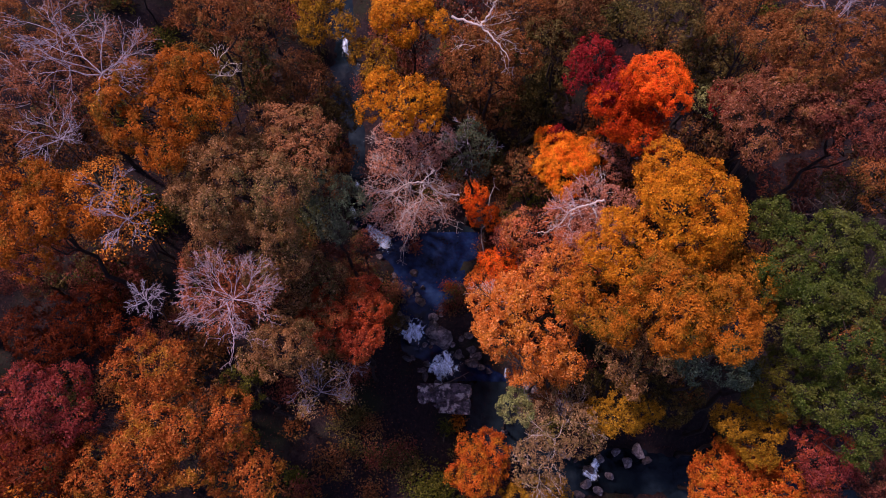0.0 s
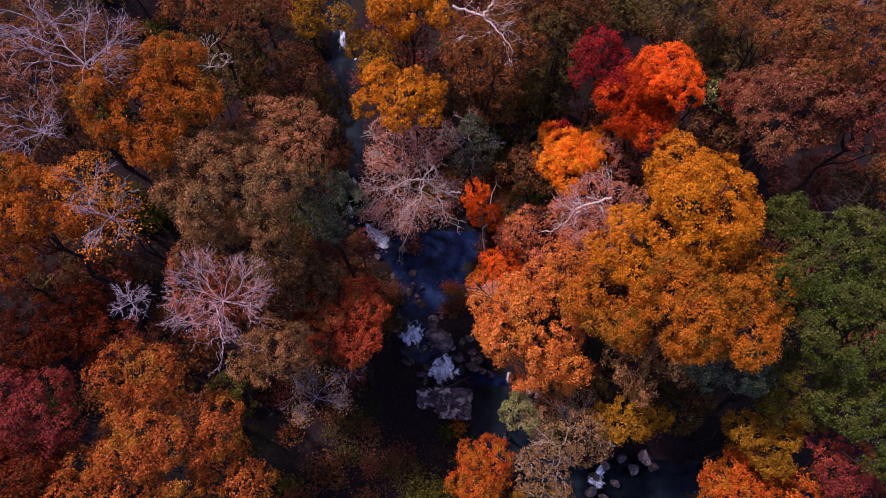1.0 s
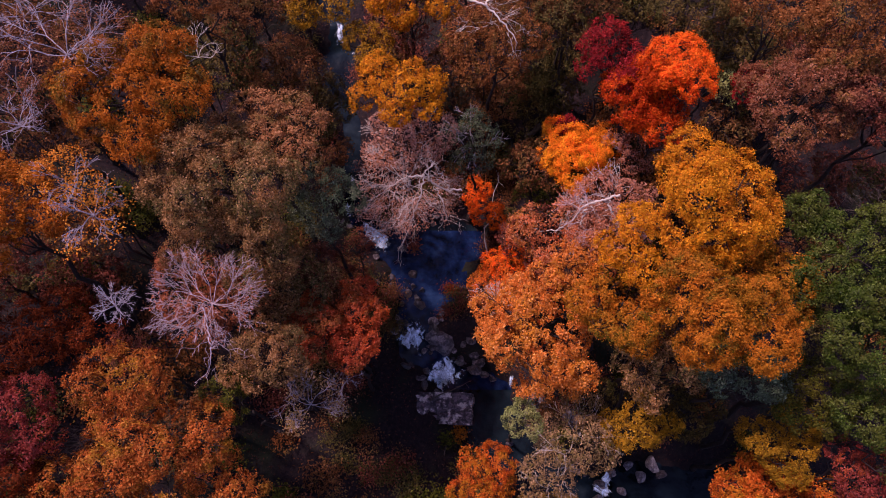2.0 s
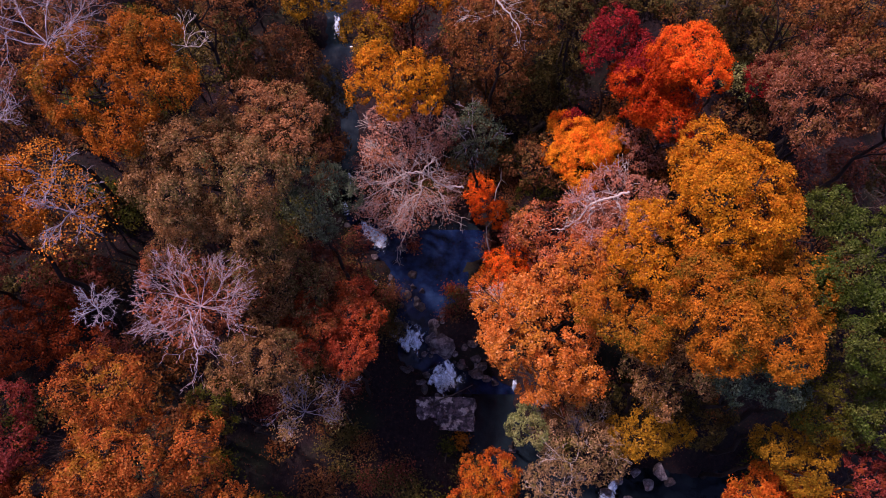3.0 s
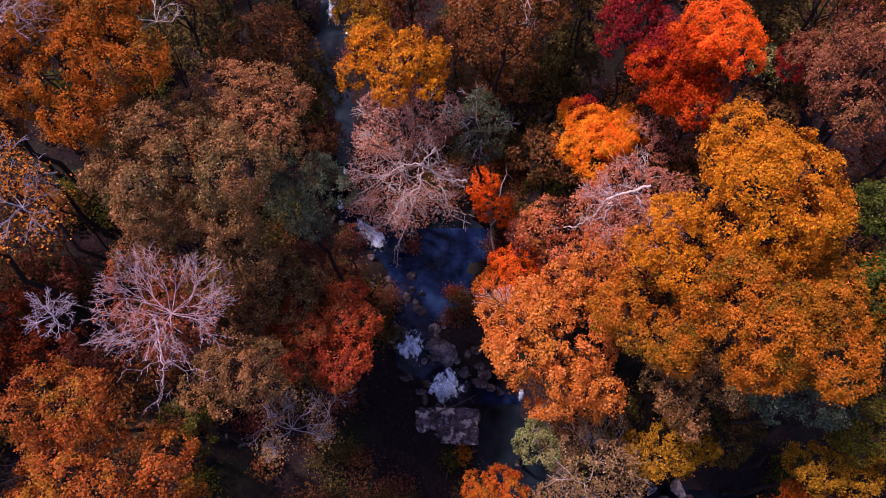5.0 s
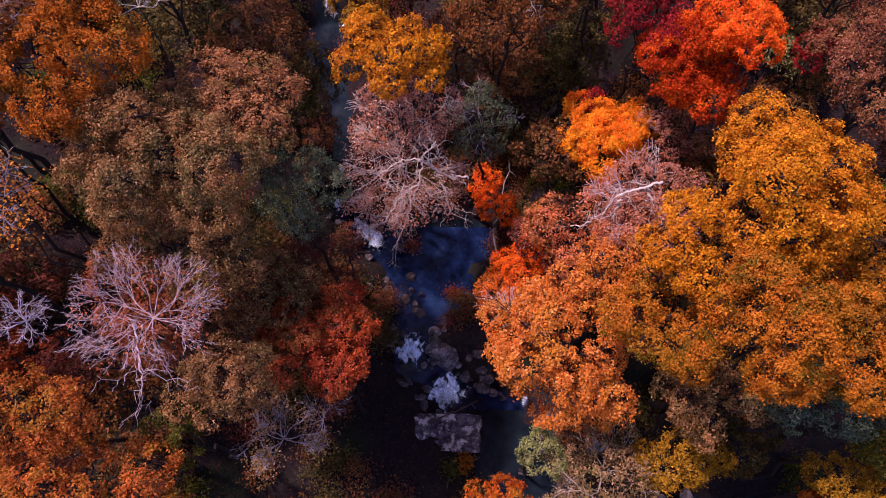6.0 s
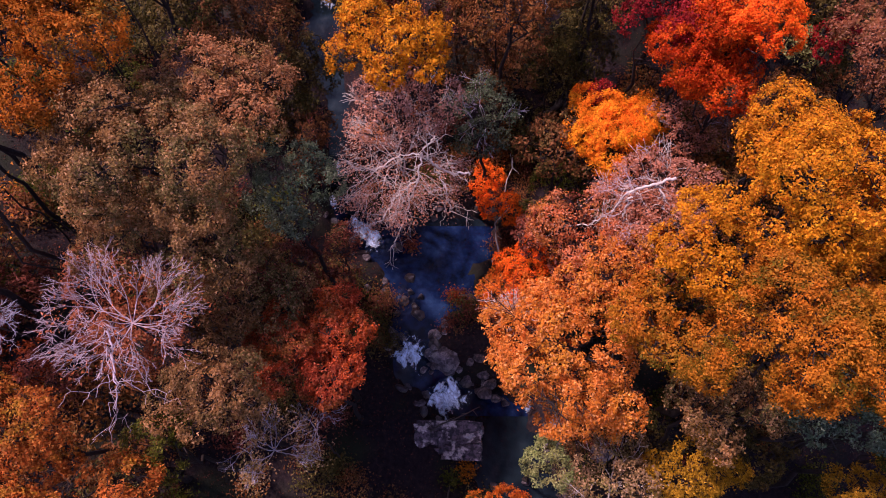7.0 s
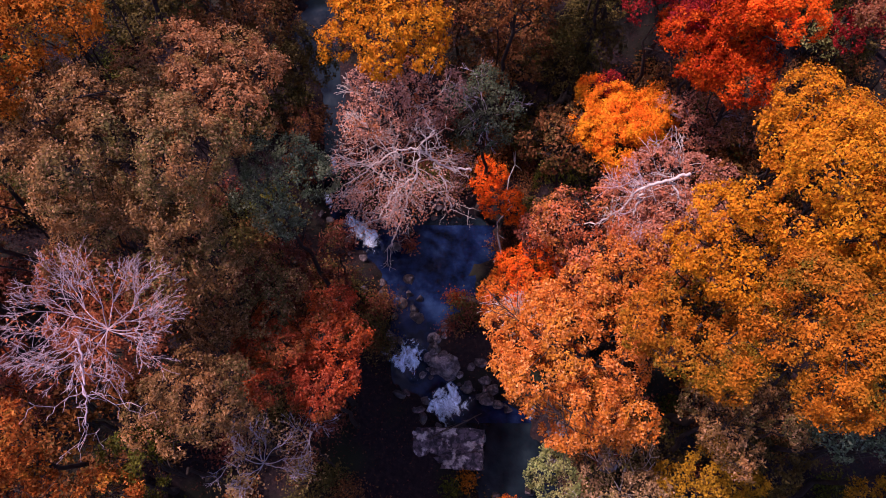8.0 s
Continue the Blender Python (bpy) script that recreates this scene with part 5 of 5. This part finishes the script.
# ---- broken stones along the cascades ----
loose = np.random.default_rng(21)
for k in range(120):
    i = loose.integers(8, 19)
    s = loose.uniform()
    c = COURSE[i] + (COURSE[i + 1] - COURSE[i]) * s
    way = unit(COURSE[i + 1][:2] - COURSE[i][:2])
    off = (c[3] * loose.uniform(0.75, 1.0) + loose.uniform(0, 0.7)) * (1 if k % 3 else -1)
    x, y = c[0] - way[1] * off, c[1] + way[0] * off
    r = loose.uniform(0.1, 0.32)
    kind = ("rock_grey", "rock_wet", "rock_grey", "rock_pale")[k % 4]
    rock(("small brown stone on the stream bank", "small wet stone at the stream edge", "small brown stone on the stream bank", "small pale stone on the stream bank")[k % 4],
         (x, y, max(height(x, y), c[2] - 0.1) + 0.3 * r), (r, r * loose.uniform(0.6, 1), r * loose.uniform(0.5, 0.8)), kind, 2000 + k, turn=loose.uniform(0, 3), detail=2)


# ---- low growth and fallen leaves ----
def shrub(label, place, radius, leaf_mat, seed, leaf=0.11, density=1.0):
    """A low bush of thin stems and leaves."""
    if abs(place[0] - 0.05) < 2.5 and abs(place[1] + 3.85) < 1.3:  # bare rock of the slab
        return
    rng = np.random.default_rng(seed)
    base = np.array(place)
    root = rooted("shrub", label, base, "shrub", "low growth of the ravine")
    ends = shell(rng, int(10 + 9 * radius), np.array((radius, radius, radius * 0.8)), 0.0, 0.4)
    ends[:, 2] += radius * 0.35
    tubes = Tubes()
    for p in ends:
        tubes.add(bent(rng, np.array((0, 0, -0.1)), p, 0.06, 4, 0.08), 0.018, 0.006, 3)
    part("stem", tubes.verts, tubes.faces, "bark_dark", root)
    n = int(density * radius * radius * 950 / len(ends)) + 4
    places = (ends[:, None] + rng.normal(0, 1, (len(ends), n, 3)) * np.array((0.3, 0.3, 0.17)) * max(radius, 0.6)).reshape(-1, 3)
    leaves_mesh("foliage", leaf_corners(rng, places, unit(places), leaf), leaf_mat, root)


# lesser trees that stand in the shade between the tall ones, and the wood that goes on round about
SHADE = [("small shaded tree with brown leaves", "leaf_brown"), ("small shaded tree with olive leaves", "leaf_olive"), ("small shaded tree with russet leaves", "leaf_russet"),
         ("small shaded tree with maroon leaves", "leaf_maroon"), ("small shaded tree with dark brown leaves", "leaf_brown")]
scatter = np.random.default_rng(31)
spots = []
while len(spots) < 62:
    x, y = scatter.uniform(-19, 19), scatter.uniform(-9, 27)
    d, level, half = stream(np.array([x]), np.array([y]))
    if d[0] - half[0] < 2.6 or any((x - a) ** 2 + (y - b) ** 2 < 5 for a, b in spots):
        continue
    spots.append((x, y))
    label, mat = SHADE[scatter.integers(0, 5)]
    up = scatter.uniform(3.2, 6.5)
    r = scatter.uniform(1.3, 2.0)
    if (-9 < x < -1 and y < -4.2) or (-15 < x < -9.5 and -2.5 < y < 2.5):  # the dark hollows
        continue
    leafy_tree(label, (x, y), (x, y, height(x, y) + up), (r, r, r * 0.8), mat, "bark_dark", 500 + len(spots), density=0.6, leaf=0.12)
WOOD = [("russet oak of the surrounding wood", "leaf_russet"), ("rust-orange oak of the surrounding wood", "leaf_rust2"), ("brown oak of the surrounding wood", "leaf_pinkbrown"), ("olive oak of the surrounding wood", "leaf_olivebrown")]
count = 0
for ring in range(26):
    a = 2 * math.pi * ring / 26
    x, y = 27 * math.cos(a) + scatter.normal(0, 1), 9 + 25 * math.sin(a) + scatter.normal(0, 1)
    if y < 0 and abs(x) < 14:
        y -= 5
    d, level, half = stream(np.array([x]), np.array([y]))
    if d[0] < 3:
        continue
    label, mat = WOOD[ring % 4]
    leafy_tree(label, (x, y), (x, y, height(x, y) + scatter.uniform(5.5, 7.5)), (3.6, 3.6, 2.6), mat, "bark_dark", 700 + ring, density=0.45, leaf=0.15)

KINDS = [("brown shrub on the shaded forest floor", "leaf_brown"), ("olive shrub on the shaded forest floor", "leaf_olive"), ("russet shrub on the forest floor", "leaf_russet"),
         ("maroon shrub on the forest floor", "leaf_maroon"), ("dull green shrub on the forest floor", "leaf_olivegreen")]
scatter = np.random.default_rng(77)
made = 0
while made < 240:
    x, y = scatter.uniform(-20, 20), scatter.uniform(-10, 30)
    d, level, half = stream(np.array([x]), np.array([y]))
    if d[0] - half[0] < 1.2:
        continue
    label, mat = KINDS[scatter.integers(0, 5)]
    wide = scatter.uniform(0.5, 1.2)
    made += 1
    if -6.5 < x < -0.8 and y < -4.0 and made % 3:  # few in the dark hollow
        continue
    shrub(label, (x, y, height(x, y)), wide, mat, 1000 + made, 0.12, 0.8)

# bushes that hang over both banks of the stream
lean = np.random.default_rng(13)
for k in range(64):
    i = lean.integers(2, 18)
    s = lean.uniform()
    a, b = COURSE[i], COURSE[i + 1]
    c = a + (b - a) * s
    way = unit(b[:2] - a[:2])
    off = (c[3] + lean.uniform(0.5, 1.3)) * (1 if k % 2 else -1)
    x, y = c[0] + way[1] * off, c[1] - way[0] * off
    if abs(x - 0.15) < 2.6 and -5.5 < y < 1.0:
        continue
    label, mat = KINDS[(0, 1, 3, 1, 4)[k % 5]]
    shrub(label.replace("forest floor", "stream bank"), (x, y, height(x, y)), lean.uniform(0.45, 0.85), mat, 1300 + k, 0.09, 1.0)
for k in range(9):
    x, y = lean.uniform(-5.5, -1.6), lean.uniform(-8.5, -3.0)
    label, mat = KINDS[(1, 0, 1, 3)[k % 4]]
    shrub(label, (x, y, height(x, y)), lean.uniform(0.5, 1.0), mat, 1400 + k, 0.09, 1.0)

for k in range(26):
    x, y = lean.uniform(-9.0, -4.2), lean.uniform(0.0, 5.5)
    label, mat = KINDS[(1, 0, 3, 1)[k % 4]]
    shrub(label, (x, y, height(x, y)), lean.uniform(0.5, 0.95), mat, 1700 + k, 0.09, 1.0)
# brush on the slope behind the pool and along its edge
for k in range(34):
    x, y = lean.uniform(-3.6, 4.2), lean.uniform(6.6, 10.0)
    if k > 20:
        x, y = lean.uniform(1.9, 4.2), lean.uniform(1.0, 6.0)
    d, level, half = stream(np.array([x]), np.array([y]))
    if d[0] < half[0] + 0.4:
        continue
    shrub(("maroon brush on the stream bank", "brown brush on the stream bank")[k % 2], (x, y, height(x, y)), lean.uniform(0.4, 0.75), ("leaf_maroon", "leaf_brown")[k % 2], 1500 + k, 0.085, 0.9)

shrub("red-brown sapling beside the pool", (0.7, 2.6, 1.35), 0.62, "leaf_brick", 901, 0.1, 1.2)
shrub("red-brown low sapling on a pool islet", (-1.7, 5.4, 1.4), 0.5, "leaf_maroon", 902, 0.1, 1.2)
for k in range(16):
    x, y = lean.uniform(2.6, 4.4), lean.uniform(2.2, 7.4)
    shrub(("maroon brush on the stream bank", "brown brush on the stream bank")[k % 2], (x, y, height(x, y)), lean.uniform(0.4, 0.7), ("leaf_maroon", "leaf_brown")[k % 2], 1600 + k, 0.085, 0.9)
shrub("small orange bush below the slab", (1.0, -5.2, -0.5), 0.6, "leaf_rust", 903, 0.1, 1.2)

rng = np.random.default_rng(55)
n = 150000
x, y = rng.uniform(-24, 24, n), rng.uniform(-13, 36, n)
d, level, half = stream(x, y)
ok = (d - half > 0.1) & (rng.uniform(0, 1, n) < np.clip(0.25 + rough(x, y, 0.9, 12) + 0.3, 0.08, 1))
x, y = x[ok], y[ok]
places = np.stack([x, y, ground_z(x, y) + 0.02], 1)
half_n = len(places) // 2
tagged(leaves_mesh("leaf_litter", leaf_corners(rng, places[:half_n], np.zeros((half_n, 3)), 0.085, 2.5), "leaf_shadebrown"), "fallen brown leaves covering the forest floor, darkened for its shade", "leaves", kind="stuff")
tagged(leaves_mesh("leaf_litter", leaf_corners(rng, places[half_n:], np.zeros((len(places) - half_n, 3)), 0.085, 2.5), "leaf_shadered"), "fallen maroon leaves covering the forest floor, darkened for its shade", "leaves", kind="stuff")
